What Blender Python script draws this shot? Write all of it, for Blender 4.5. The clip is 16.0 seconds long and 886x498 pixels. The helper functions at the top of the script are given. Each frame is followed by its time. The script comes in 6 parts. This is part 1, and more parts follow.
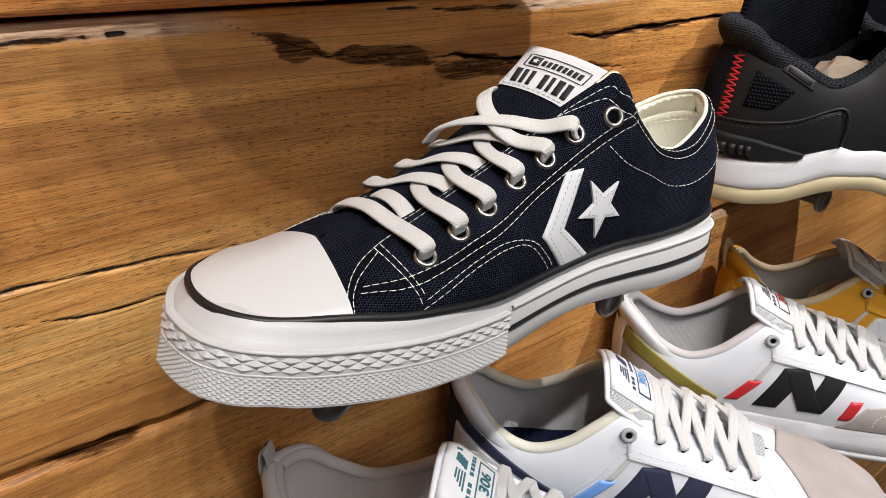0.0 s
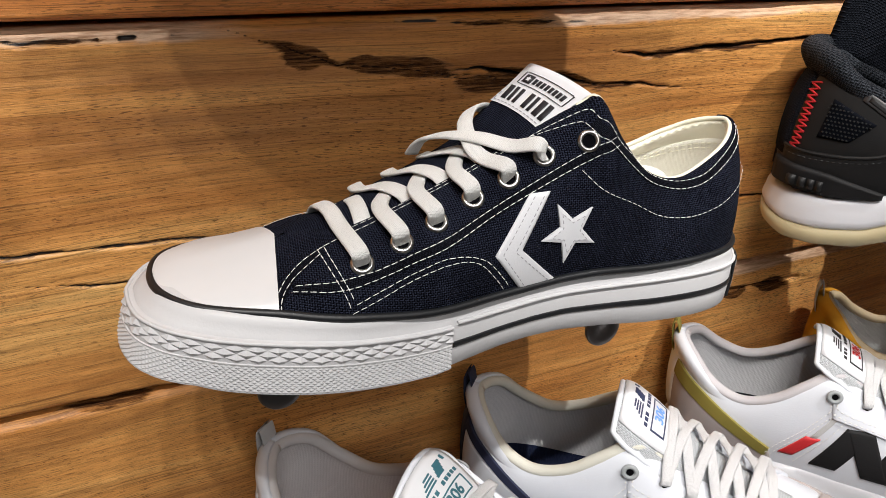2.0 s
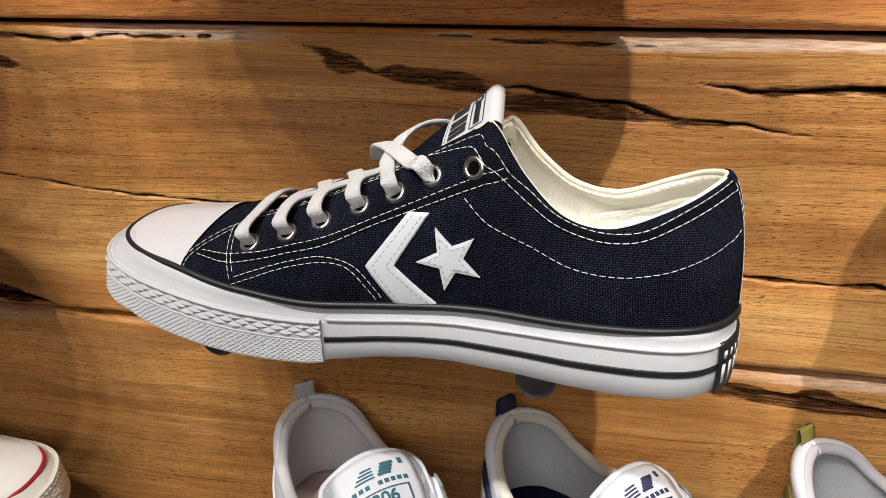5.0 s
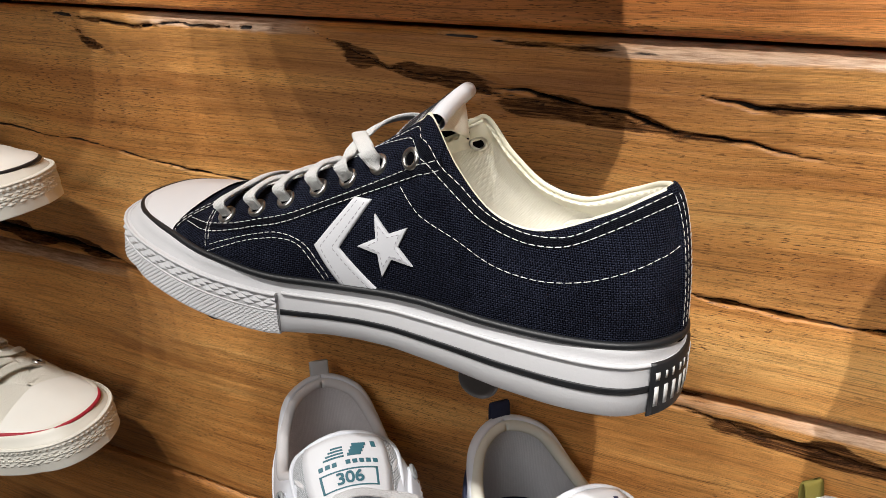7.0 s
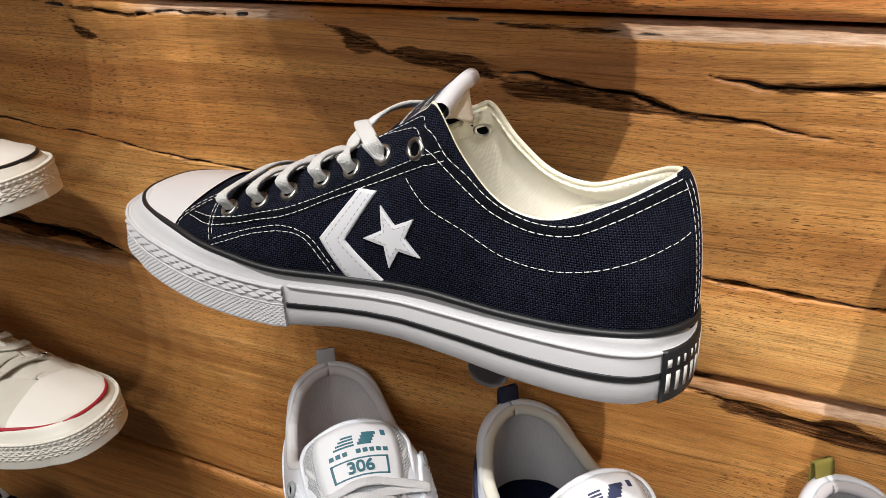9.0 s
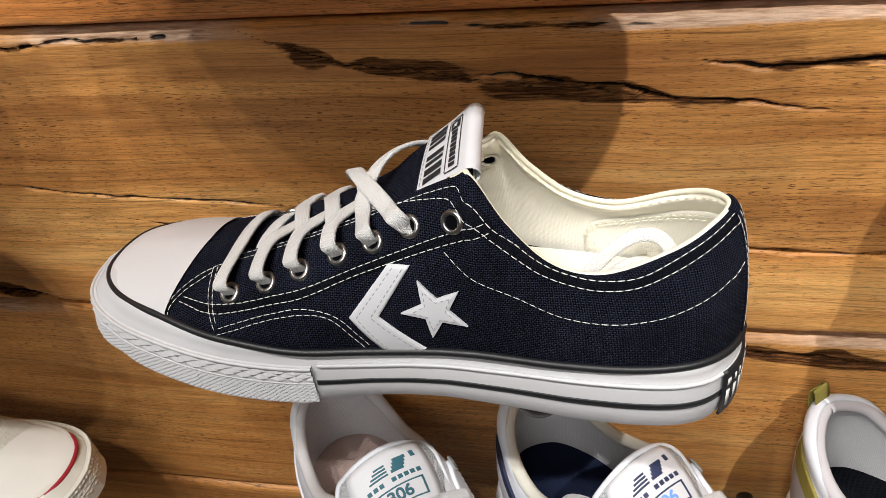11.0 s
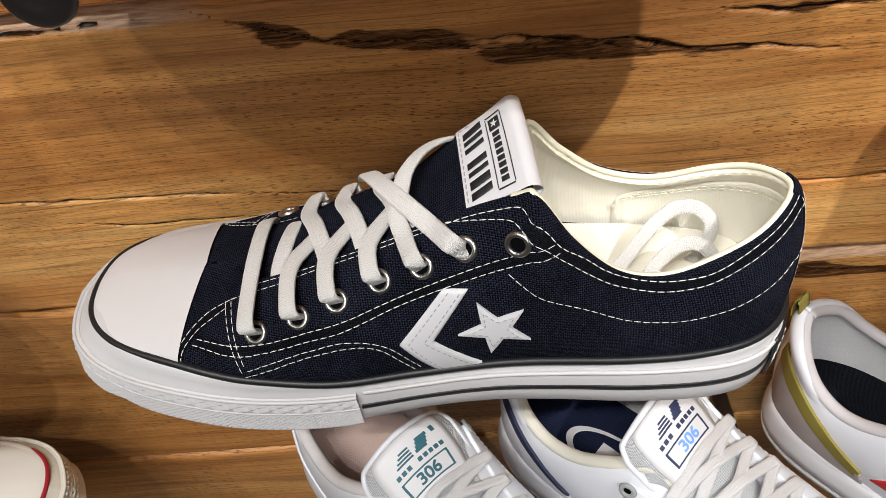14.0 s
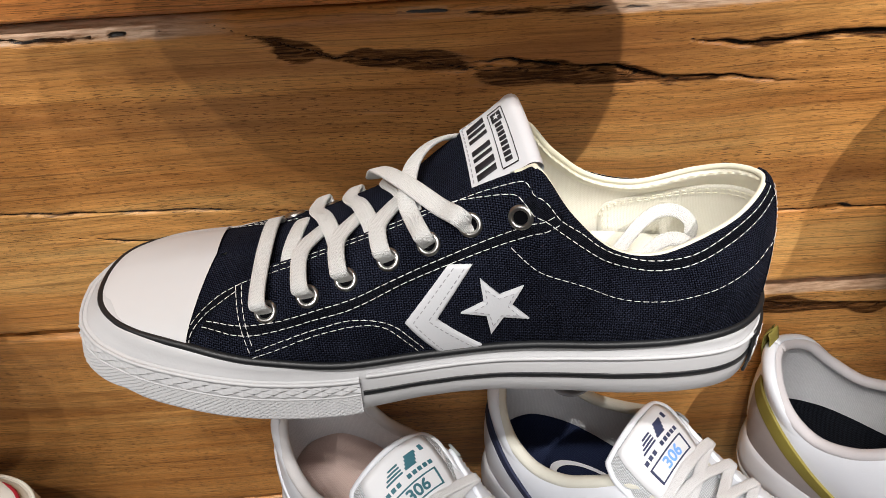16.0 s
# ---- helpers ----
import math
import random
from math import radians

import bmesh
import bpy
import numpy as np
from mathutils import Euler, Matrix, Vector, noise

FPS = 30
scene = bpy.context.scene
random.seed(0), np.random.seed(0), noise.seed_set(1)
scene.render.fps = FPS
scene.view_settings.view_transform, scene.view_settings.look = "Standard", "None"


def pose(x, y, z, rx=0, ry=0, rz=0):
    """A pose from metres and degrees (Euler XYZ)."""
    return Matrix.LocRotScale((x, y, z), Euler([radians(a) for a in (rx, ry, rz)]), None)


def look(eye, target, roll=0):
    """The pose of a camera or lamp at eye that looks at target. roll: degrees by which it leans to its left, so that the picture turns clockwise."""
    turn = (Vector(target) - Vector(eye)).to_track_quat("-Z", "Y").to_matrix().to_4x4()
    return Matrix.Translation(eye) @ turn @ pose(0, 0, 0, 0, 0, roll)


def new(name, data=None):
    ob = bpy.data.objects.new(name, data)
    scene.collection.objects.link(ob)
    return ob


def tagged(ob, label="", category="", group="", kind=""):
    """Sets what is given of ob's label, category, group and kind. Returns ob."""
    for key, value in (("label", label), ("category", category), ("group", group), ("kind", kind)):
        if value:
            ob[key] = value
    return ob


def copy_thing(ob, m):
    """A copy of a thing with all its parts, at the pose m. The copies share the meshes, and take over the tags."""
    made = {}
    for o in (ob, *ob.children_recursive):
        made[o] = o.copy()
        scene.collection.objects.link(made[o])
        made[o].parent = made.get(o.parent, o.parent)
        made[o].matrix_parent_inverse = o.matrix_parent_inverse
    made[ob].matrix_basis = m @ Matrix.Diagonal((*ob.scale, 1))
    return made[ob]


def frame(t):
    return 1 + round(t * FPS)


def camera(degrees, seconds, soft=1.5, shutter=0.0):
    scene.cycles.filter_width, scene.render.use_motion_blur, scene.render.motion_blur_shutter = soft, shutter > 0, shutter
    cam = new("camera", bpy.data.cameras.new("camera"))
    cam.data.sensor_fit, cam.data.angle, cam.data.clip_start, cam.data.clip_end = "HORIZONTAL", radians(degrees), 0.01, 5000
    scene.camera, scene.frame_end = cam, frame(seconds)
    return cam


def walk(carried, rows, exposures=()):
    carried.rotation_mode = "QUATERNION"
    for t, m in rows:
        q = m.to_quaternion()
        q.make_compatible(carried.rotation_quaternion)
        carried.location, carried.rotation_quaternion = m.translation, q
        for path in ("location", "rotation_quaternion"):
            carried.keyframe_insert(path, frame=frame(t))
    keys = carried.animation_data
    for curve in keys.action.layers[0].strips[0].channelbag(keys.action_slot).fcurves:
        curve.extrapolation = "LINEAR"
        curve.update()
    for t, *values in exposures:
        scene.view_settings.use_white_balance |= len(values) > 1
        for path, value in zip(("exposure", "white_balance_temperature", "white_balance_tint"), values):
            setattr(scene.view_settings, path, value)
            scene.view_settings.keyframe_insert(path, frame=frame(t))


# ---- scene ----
cam = camera(60.4, 16.0, soft=0.9)
ROWS = [
    (0.0, -0.2728, -0.3107, 1.4000, 64.26, -3.09, -39.78),
    (0.5, -0.2688, -0.3169, 1.4026, 64.26, -3.06, -38.06),
    (1.0, -0.2549, -0.3306, 1.4056, 64.21, -2.94, -35.04),
    (1.5, -0.2310, -0.3461, 1.4081, 64.03, -2.79, -30.78),
    (2.0, -0.1984, -0.3627, 1.4106, 63.73, -2.56, -25.50),
    (2.5, -0.1630, -0.3762, 1.4127, 63.33, -2.15, -19.47),
    (3.0, -0.1257, -0.3854, 1.4152, 63.13, -1.62, -13.25),
    (5.5, 0.0695, -0.3959, 1.4139, 64.60, 0.96, 15.05),
    (6.0, 0.1002, -0.3884, 1.4105, 64.93, 0.81, 18.97),
    (6.5, 0.1184, -0.3822, 1.4083, 65.24, 0.71, 22.12),
    (7.0, 0.1267, -0.3773, 1.4070, 65.47, 0.62, 24.25),
    (7.5, 0.1289, -0.3759, 1.4066, 65.58, 0.56, 25.48),
    (8.0, 0.1279, -0.3761, 1.4072, 65.49, 0.57, 25.85),
    (8.5, 0.1255, -0.3756, 1.4077, 64.92, 0.95, 25.33),
    (9.0, 0.1216, -0.3731, 1.4112, 63.62, 1.81, 23.67),
    (11.5, 0.0247, -0.3233, 1.4891, 49.35, 5.96, 6.38),
    (12.0, 0.0108, -0.3107, 1.4985, 46.58, 5.81, 3.77),
    (12.5, -0.0027, -0.2961, 1.5032, 44.14, 5.58, 1.66),
    (13.0, -0.0155, -0.2868, 1.5079, 42.40, 5.34, -0.01),
    (13.5, -0.0210, -0.2824, 1.5077, 41.33, 5.02, -1.29),
    (14.0, -0.0233, -0.2825, 1.5054, 41.07, 4.59, -2.18),
    (14.5, -0.0280, -0.2860, 1.5042, 41.86, 4.02, -2.76),
    (15.0, -0.0319, -0.2952, 1.4991, 43.69, 3.29, -3.20),
    (15.5, -0.0367, -0.3109, 1.4923, 46.40, 2.53, -3.50),
    (16.0, -0.0434, -0.3298, 1.4851, 49.35, 1.93, -3.65),
]
walk(cam, [(t, pose(x, y, z, rx, ry, rz)) for t, x, y, z, rx, ry, rz in ROWS], [(0.0, 0.0), (9.0, 0.0), (11.5, -0.15), (14.0, -0.17), (16.0, -0.12)])
from mathutils.bvhtree import BVHTree

# ---- light ----
world = bpy.data.worlds.new("room_air")
scene.world = world
world.use_nodes = True
world.node_tree.nodes["Background"].inputs[0].default_value = (1.0, 0.97, 0.95, 1)
world.node_tree.nodes["Background"].inputs[1].default_value = 0.03
scene.view_settings.exposure = 0.0


def spot(x, y, z, tx, ty, tz, watts, colour, size=0.018, cone=50):
    data = bpy.data.lights.new("ceiling_spot", "SPOT")
    data.energy, data.color, data.shadow_soft_size = watts, colour, size
    data.spot_size, data.spot_blend = radians(cone), 0.6
    ob = new("ceiling_spot", data)
    ob.matrix_world = look((x, y, z), (tx, ty, tz))
    return ob


# a rail of four equal spots, close in front of the wall
for rail_x in (-0.10, -0.32, -0.54, -0.76):
    spot(rail_x, -0.85, 2.66, rail_x * 0.3 + 0.12, -0.05, 1.24, 27.6, (1.0, 0.965, 0.93), 0.014, 80)
# and one added to brighten the wall and shoes on the right
spot(0.62, -0.85, 2.66, 0.40, -0.02, 1.37, 98, (1.0, 0.965, 0.93), 0.014, 34)
# a broad fill lamp, added in front to soften the shadows
panel = bpy.data.lights.new("front_fill", "AREA")
panel.energy, panel.shape, panel.size, panel.size_y, panel.color = 19, "RECTANGLE", 1.6, 0.9, (1.0, 0.98, 0.97)
new("front_fill", panel).matrix_world = look((-0.2, -1.9, 2.65), (0, 0, 1.2))


# ---- materials ----
class Nodes:
    """A small wrapper to write node materials in short lines."""

    def __init__(self, name, rough=0.6, metal=0.0, spec=0.5):
        self.mat = bpy.data.materials.new(name)
        self.mat.use_nodes = True
        self.t = self.mat.node_tree
        self.b = self.t.nodes["Principled BSDF"]
        self.b.inputs["Roughness"].default_value = rough
        self.b.inputs["Metallic"].default_value = metal
        self.b.inputs["Specular IOR Level"].default_value = spec

    def add(self, kind):
        return self.t.nodes.new(kind)

    def link(self, a, b):
        self.t.links.new(a, b)

    def coords(self, which="Object", scale=(1, 1, 1), turn=0.0):
        c, m = self.add("ShaderNodeTexCoord"), self.add("ShaderNodeMapping")
        m.inputs["Scale"].default_value = scale
        m.inputs["Rotation"].default_value = (0, 0, turn)
        self.link(c.outputs[which], m.inputs[0])
        return m.outputs[0]

    def noise(self, vec, scale, detail=4.0, rough=0.55, warp=0.0):
        n = self.add("ShaderNodeTexNoise")
        n.inputs["Scale"].default_value, n.inputs["Detail"].default_value = scale, detail
        n.inputs["Roughness"].default_value, n.inputs["Distortion"].default_value = rough, warp
        self.link(vec, n.inputs["Vector"])
        return n.outputs["Fac"]

    def ramp(self, fac, stops):
        r = self.add("ShaderNodeValToRGB")
        e = r.color_ramp.elements
        while len(e) < len(stops):
            e.new(0.5)
        for el, (p, c) in zip(e, stops):
            el.position = p
            el.color = (*c, 1) if isinstance(c, tuple) else (c, c, c, 1)
        self.link(fac, r.inputs[0])
        return r.outputs[0]

    def mix(self, fac, a, b, mode="MIX"):
        m = self.add("ShaderNodeMix")
        m.data_type, m.blend_type = "RGBA", mode
        for sock, v in ((m.inputs[0], fac), (m.inputs[6], a), (m.inputs[7], b)):
            if isinstance(v, (int, float)):
                sock.default_value = v
            elif isinstance(v, tuple):
                sock.default_value = (*v, 1)
            else:
                self.link(v, sock)
        return m.outputs[2]

    def math(self, op, a, b=0.0):
        m = self.add("ShaderNodeMath")
        m.operation = op
        for sock, v in ((m.inputs[0], a), (m.inputs[1], b)):
            if isinstance(v, (int, float)):
                sock.default_value = v
            else:
                self.link(v, sock)
        return m.outputs[0]

    def colour(self, v):
        if isinstance(v, tuple):
            self.b.inputs["Base Color"].default_value = (*v, 1)
        else:
            self.link(v, self.b.inputs["Base Color"])
        return self

    def rough(self, v):
        self.link(v, self.b.inputs["Roughness"])
        return self

    def bump(self, height, strength=0.3, distance=0.001):
        n = self.add("ShaderNodeBump")
        n.inputs["Strength"].default_value, n.inputs["Distance"].default_value = strength, distance
        self.link(height, n.inputs["Height"])
        self.link(n.outputs[0], self.b.inputs["Normal"])
        return self

    def attr(self, name):
        n = self.add("ShaderNodeAttribute")
        n.attribute_name = name
        return n.outputs["Fac"]


def plain(name, colour, rough=0.6, spread=0.12, grain=400.0, relief=0.15, depth=0.0004, metal=0.0, spec=0.5):
    """Paint, rubber, leather: one colour with soft blotches and a fine grain."""
    m = Nodes(name, rough, metal, spec)
    v = m.coords()
    blot = m.noise(v, 25, 3)
    lo, hi = tuple(c * (1 - spread) for c in colour), tuple(min(1, c * (1 + spread)) for c in colour)
    m.colour(m.ramp(blot, [(0.3, lo), (0.7, hi)]))
    m.bump(m.noise(v, grain, 3), relief, depth)
    return m.mat


def canvas(name, dark, light, cell=1300.0, strength=0.8, worn=0.35):
    """A plain weave: threads over and under each other, from the surface's own UV in metres."""
    m = Nodes(name, 0.95, 0, 0.06)
    uv = m.coords("UV", (cell, cell, 1))
    waves = []
    for direction in ("X", "Y"):
        w = m.add("ShaderNodeTexWave")
        w.wave_type, w.bands_direction, w.wave_profile = "BANDS", direction, "SIN"
        w.inputs["Scale"].default_value, w.inputs["Distortion"].default_value = 0.314, 0.4
        w.inputs["Detail"].default_value = 1
        m.link(uv, w.inputs["Vector"])
        waves.append(w.outputs["Fac"])
    check = m.add("ShaderNodeTexChecker")
    check.inputs["Scale"].default_value = 1.0
    m.link(uv, check.inputs["Vector"])
    weave = m.mix(check.outputs["Fac"], waves[0], waves[1])
    slub = m.noise(m.coords("UV", (900, 120, 1)), 1.0, 3)
    blot = m.noise(m.coords(), 40, 4)
    height = m.math("ADD", weave, m.math("MULTIPLY", slub, 0.6))
    tone = m.math("MULTIPLY", m.math("ADD", height, blot), worn)
    m.colour(m.ramp(tone, [(0.38, dark), (0.76, light)]))
    m.bump(height, strength, 0.0009)
    return m.mat


def wood_material():
    m = Nodes("oiled_hardwood", 0.42, 0, 0.45)
    # the grain wanders: shift the height by a slow noise before stretching
    c = m.add("ShaderNodeTexCoord").outputs["Object"]
    drift = m.add("ShaderNodeTexNoise")
    drift.inputs["Scale"].default_value, drift.inputs["Detail"].default_value = 4.5, 2
    m.link(c, drift.inputs["Vector"])
    shift = m.add("ShaderNodeVectorMath")
    shift.operation = "MULTIPLY_ADD"
    m.link(drift.outputs["Color"], shift.inputs[0])
    shift.inputs[1].default_value = (0.0, 0.0, 0.018)
    m.link(c, shift.inputs[2])

    def stretched(x, y, z):
        k = m.add("ShaderNodeMapping")
        k.inputs["Scale"].default_value = (x, y, z)
        m.link(shift.outputs[0], k.inputs[0])
        return k.outputs[0]

    g1 = m.noise(stretched(2.6, 30, 60), 1.0, 8, 0.68, 0.3)
    g2 = m.noise(stretched(1.4, 8, 9), 1.0, 5, 0.55, 0.8)
    g3 = m.noise(stretched(45, 300, 1700), 1.0, 4, 0.7)
    g4 = m.noise(stretched(11, 100, 420), 1.0, 6, 0.7)
    rnd = m.add("ShaderNodeObjectInfo").outputs["Random"]
    tone = m.math("ADD", m.math("MULTIPLY", g1, 0.52), m.math("ADD", m.math("MULTIPLY", g2, 0.55), m.math("MULTIPLY", rnd, 0.06)))
    base = m.ramp(tone, [(0.36, (0.375, 0.142, 0.032)), (0.46, (0.605, 0.268, 0.070)), (0.56, (0.775, 0.390, 0.116)), (0.68, (0.880, 0.535, 0.190))])
    fine = m.ramp(g3, [(0.32, 0.45), (0.52, 1.0)])
    base = m.mix(0.7, base, fine, "MULTIPLY")
    streak = m.ramp(g4, [(0.34, 0.50), (0.50, 1.0)])
    base = m.mix(0.6, base, streak, "MULTIPLY")
    # short dark pores that lie along the grain
    pore = m.noise(stretched(170, 400, 1900), 1.0, 2, 0.5)
    pores = m.ramp(pore, [(0.585, 0.0), (0.64, 1.0)])
    patch = m.ramp(m.noise(stretched(5, 8, 14), 1.0, 3), [(0.40, 0.25), (0.60, 0.95)])
    base = m.mix(m.math("MULTIPLY", pores, patch), base, (0.075, 0.028, 0.009))
    hair = m.ramp(m.noise(stretched(7, 60, 950), 1.0, 3, 0.6), [(0.58, 0.0), (0.64, 0.55)])
    base = m.mix(hair, base, (0.110, 0.045, 0.014))
    base = m.mix(m.attr("ruddy"), base, m.mix(1.0, base, (1.0, 0.72, 0.62), "MULTIPLY"))
    # reddish smoky patches
    smoke = m.ramp(m.noise(stretched(2.2, 6, 20), 1.0, 5, 0.6, 0.8), [(0.56, 0.0), (0.72, 0.75)])
    base = m.mix(smoke, base, (0.230, 0.080, 0.022))
    # pale sawn edges
    sawn = m.ramp(m.noise(m.coords("Object", (60, 300, 900)), 1.0, 4, 0.65), [(0.35, (0.36, 0.20, 0.11)), (0.62, (0.70, 0.48, 0.32))])
    base = m.mix(m.attr("raw"), base, sawn)
    # gum veins, bark and burnt edges
    # the mesh carries soft distances; a fine noise tears their edges
    torn = m.noise(m.coords("Object", (110, 300, 1300)), 1.0, 4, 0.6)
    chip = m.noise(m.coords("Object", (45, 300, 380)), 1.0, 6, 0.68)
    vein = m.ramp(m.math("ADD", m.attr("vein"), m.math("MULTIPLY", m.math("SUBTRACT", torn, 0.5), 0.35)), [(0.90, 0.0), (1.02, 1.0)])
    bark = m.ramp(m.math("ADD", m.attr("bark"), m.math("MULTIPLY", m.math("SUBTRACT", chip, 0.5), 1.0)), [(0.42, 0.0), (0.56, 1.0)])
    rag = m.noise(m.coords("Object", (30, 260, 1100)), 1.0, 7, 0.75, 0.5)
    base = m.mix(bark, base, m.ramp(rag, [(0.33, (0.008, 0.004, 0.001)), (0.43, (0.040, 0.015, 0.005)), (0.52, (0.130, 0.052, 0.016)), (0.63, (0.34, 0.155, 0.05))]))
    base = m.mix(vein, base, (0.010, 0.006, 0.004))
    m.colour(base)
    m.rough(m.math("ADD", m.ramp(g1, [(0.3, 0.50), (0.7, 0.33)]), m.math("MULTIPLY", bark, 0.05)))
    # bark and cracks are dry, the planed face is oiled
    m.link(m.math("SUBTRACT", 0.45, m.math("MULTIPLY", bark, 0.36)), m.b.inputs["Specular IOR Level"])
    h = m.math("ADD", m.math("MULTIPLY", g3, 0.7), m.math("ADD", m.math("MULTIPLY", g4, 0.6), m.math("MULTIPLY", m.math("MULTIPLY", bark, rag), 5.0)))
    m.bump(h, 0.4, 0.0012)
    return m.mat


WOOD = wood_material()
PLASTER = plain("shop_wall_paint", (0.32, 0.30, 0.28), 0.8, 0.06, 60, 0.1, 0.002)
FLOOR = plain("polished_concrete", (0.22, 0.21, 0.20), 0.45, 0.15, 30, 0.1, 0.002)
NAVY = canvas("navy_canvas", (0.0008, 0.0012, 0.0036), (0.037, 0.043, 0.073), 1000, 1.0, 0.40)
NAVY_BAND = canvas("navy_twill_band", (0.0010, 0.0013, 0.0030), (0.024, 0.027, 0.040), 1500, 0.9, 0.40)
CREAM = canvas("cream_lining", (0.86, 0.835, 0.73), (0.92, 0.90, 0.81), 1500, 0.25, 0.4)
CREAM_SMOOTH = plain("cream_smooth_lining", (0.88, 0.85, 0.72), 0.45, 0.03, 800, 0.12, 0.0003)
# near-black for discs that paint the shade inside the eyelets
HOLE_SHADE = plain("hole_shade", (0.004, 0.004, 0.005), 1.0, 0.1, 400, 0.1, 0.0002, 0.0, 0.0)
CREAM_EDGE = plain("cream_binding", (0.80, 0.77, 0.62), 0.6, 0.04, 900, 0.2)
RUBBER = plain("white_rubber", (0.595, 0.597, 0.61), 0.45, 0.04, 900, 0.22, 0.0004)
CAP = plain("toe_cap_rubber", (0.67, 0.67, 0.68), 0.33, 0.03, 60, 0.05, 0.0005)
BLACK_RUBBER = plain("black_rubber", (0.010, 0.011, 0.013), 0.45, 0.2, 600, 0.2, 0.0003)
THREAD = plain("white_thread", (0.74, 0.74, 0.72), 0.8, 0.08, 2500, 0.4)
LEATHER = plain("white_leather", (0.68, 0.69, 0.72), 0.5, 0.03, 1300, 0.35, 0.0004)
# grey paints the shade of stitches sunk in white leather
PIT_THREAD = plain("pit_shaded_thread", (0.36, 0.36, 0.38), 0.9, 0.1, 2500, 0.4)
STEEL = plain("nickel_eyelet", (0.62, 0.61, 0.58), 0.28, 0.1, 300, 0.05, 0.0002, 1.0)
INK = plain("black_print", (0.012, 0.012, 0.016), 0.6, 0.1)
PEG_MAT = plain("dark_lacquered_steel", (0.085, 0.077, 0.074), 0.3, 0.2, 300, 0.05, 0.0002, 0.3)


def lace_material(name, colour):
    """A braided cotton band: rows of small V-shaped stitches along it, with a little fluff."""
    m = Nodes(name, 0.95, 0, 0.1)
    parts = m.add("ShaderNodeSeparateXYZ")
    m.link(m.coords("UV"), parts.inputs[0])
    wobbly = m.math("MULTIPLY", m.math("SUBTRACT", m.noise(m.coords(), 700, 2), 0.5), 0.0008)
    across = m.math("MULTIPLY", m.math("ADD", parts.outputs[0], wobbly), 1 / 0.0015)
    fold = m.math("ABSOLUTE", m.math("SUBTRACT", m.math("FRACT", across), 0.5))
    along = m.math("MULTIPLY", m.math("ADD", parts.outputs[1], wobbly), 1 / 0.00072)
    ticks = m.math("SINE", m.math("MULTIPLY", m.math("ADD", along, m.math("MULTIPLY", fold, 1.7)), 6.2832))
    lanes = m.math("SINE", m.math("MULTIPLY", fold, 6.2832))
    n = m.noise(m.coords(), 1800, 3)
    weave = m.math("ADD", m.math("MULTIPLY", m.math("ADD", m.math("MULTIPLY", ticks, 0.5), 0.5), m.math("ADD", 0.35, m.math("MULTIPLY", lanes, 0.45))), m.math("MULTIPLY", n, 0.45))
    m.colour(m.ramp(weave, [(0.06, tuple(c * 0.55 for c in colour)), (0.38, colour)]))
    m.bump(weave, 0.85, 0.0006)
    return m.mat


LACE = lace_material("cotton_lace", (0.96, 0.96, 0.94))


# ---- mesh tools ----
def part(name, data, material, parent=None, label="", smooth=True):
    """Links a mesh, or a bmesh, as one object under parent."""
    if isinstance(data, bmesh.types.BMesh):
        me = bpy.data.meshes.new(name)
        bmesh.ops.recalc_face_normals(data, faces=data.faces)
        data.to_mesh(me)
        data.free()
    else:
        me = data
    ob = new(name, me)
    if not me.materials:
        me.materials.append(material)
    if smooth:
        me.polygons.foreach_set("use_smooth", [True] * len(me.polygons))
    if parent is not None:
        ob.parent = parent
    if label:
        ob["label"] = label
    return ob


def mesh_of(verts, faces, uv=None):
    me = bpy.data.meshes.new("form")
    me.from_pydata([tuple(map(float, v)) for v in verts], [], faces)
    if uv is not None:
        layer = me.uv_layers.new(name="cloth")
        idx = np.empty(len(me.loops), dtype=np.int32)
        me.loops.foreach_get("vertex_index", idx)
        layer.data.foreach_set("uv", np.asarray(uv, dtype=np.float32)[idx].ravel())
    me.update()
    return me


def grid(P, wrap=False, uv=True, flip=False):
    """A sheet from rows of points P[n, m, 3]."""
    n, m = P.shape[:2]
    faces = []
    for i in range(n - 1):
        for j in range(m if wrap else m - 1):
            a, b = i * m + j, i * m + (j + 1) % m
            q = (a, b, b + m, a + m)
            faces.append(q[::-1] if flip else q)
    du = np.zeros((n, m))
    du[:, 1:] = np.cumsum(np.linalg.norm(np.diff(P, axis=1), axis=2), axis=1)
    dv = np.zeros((n, m))
    dv[1:] = np.cumsum(np.linalg.norm(np.diff(P, axis=0), axis=2), axis=0)
    coords = np.stack([np.broadcast_to(du.mean(0), (n, m)), dv], axis=-1)
    return mesh_of(P.reshape(-1, 3), faces, coords.reshape(-1, 2) if uv else None)


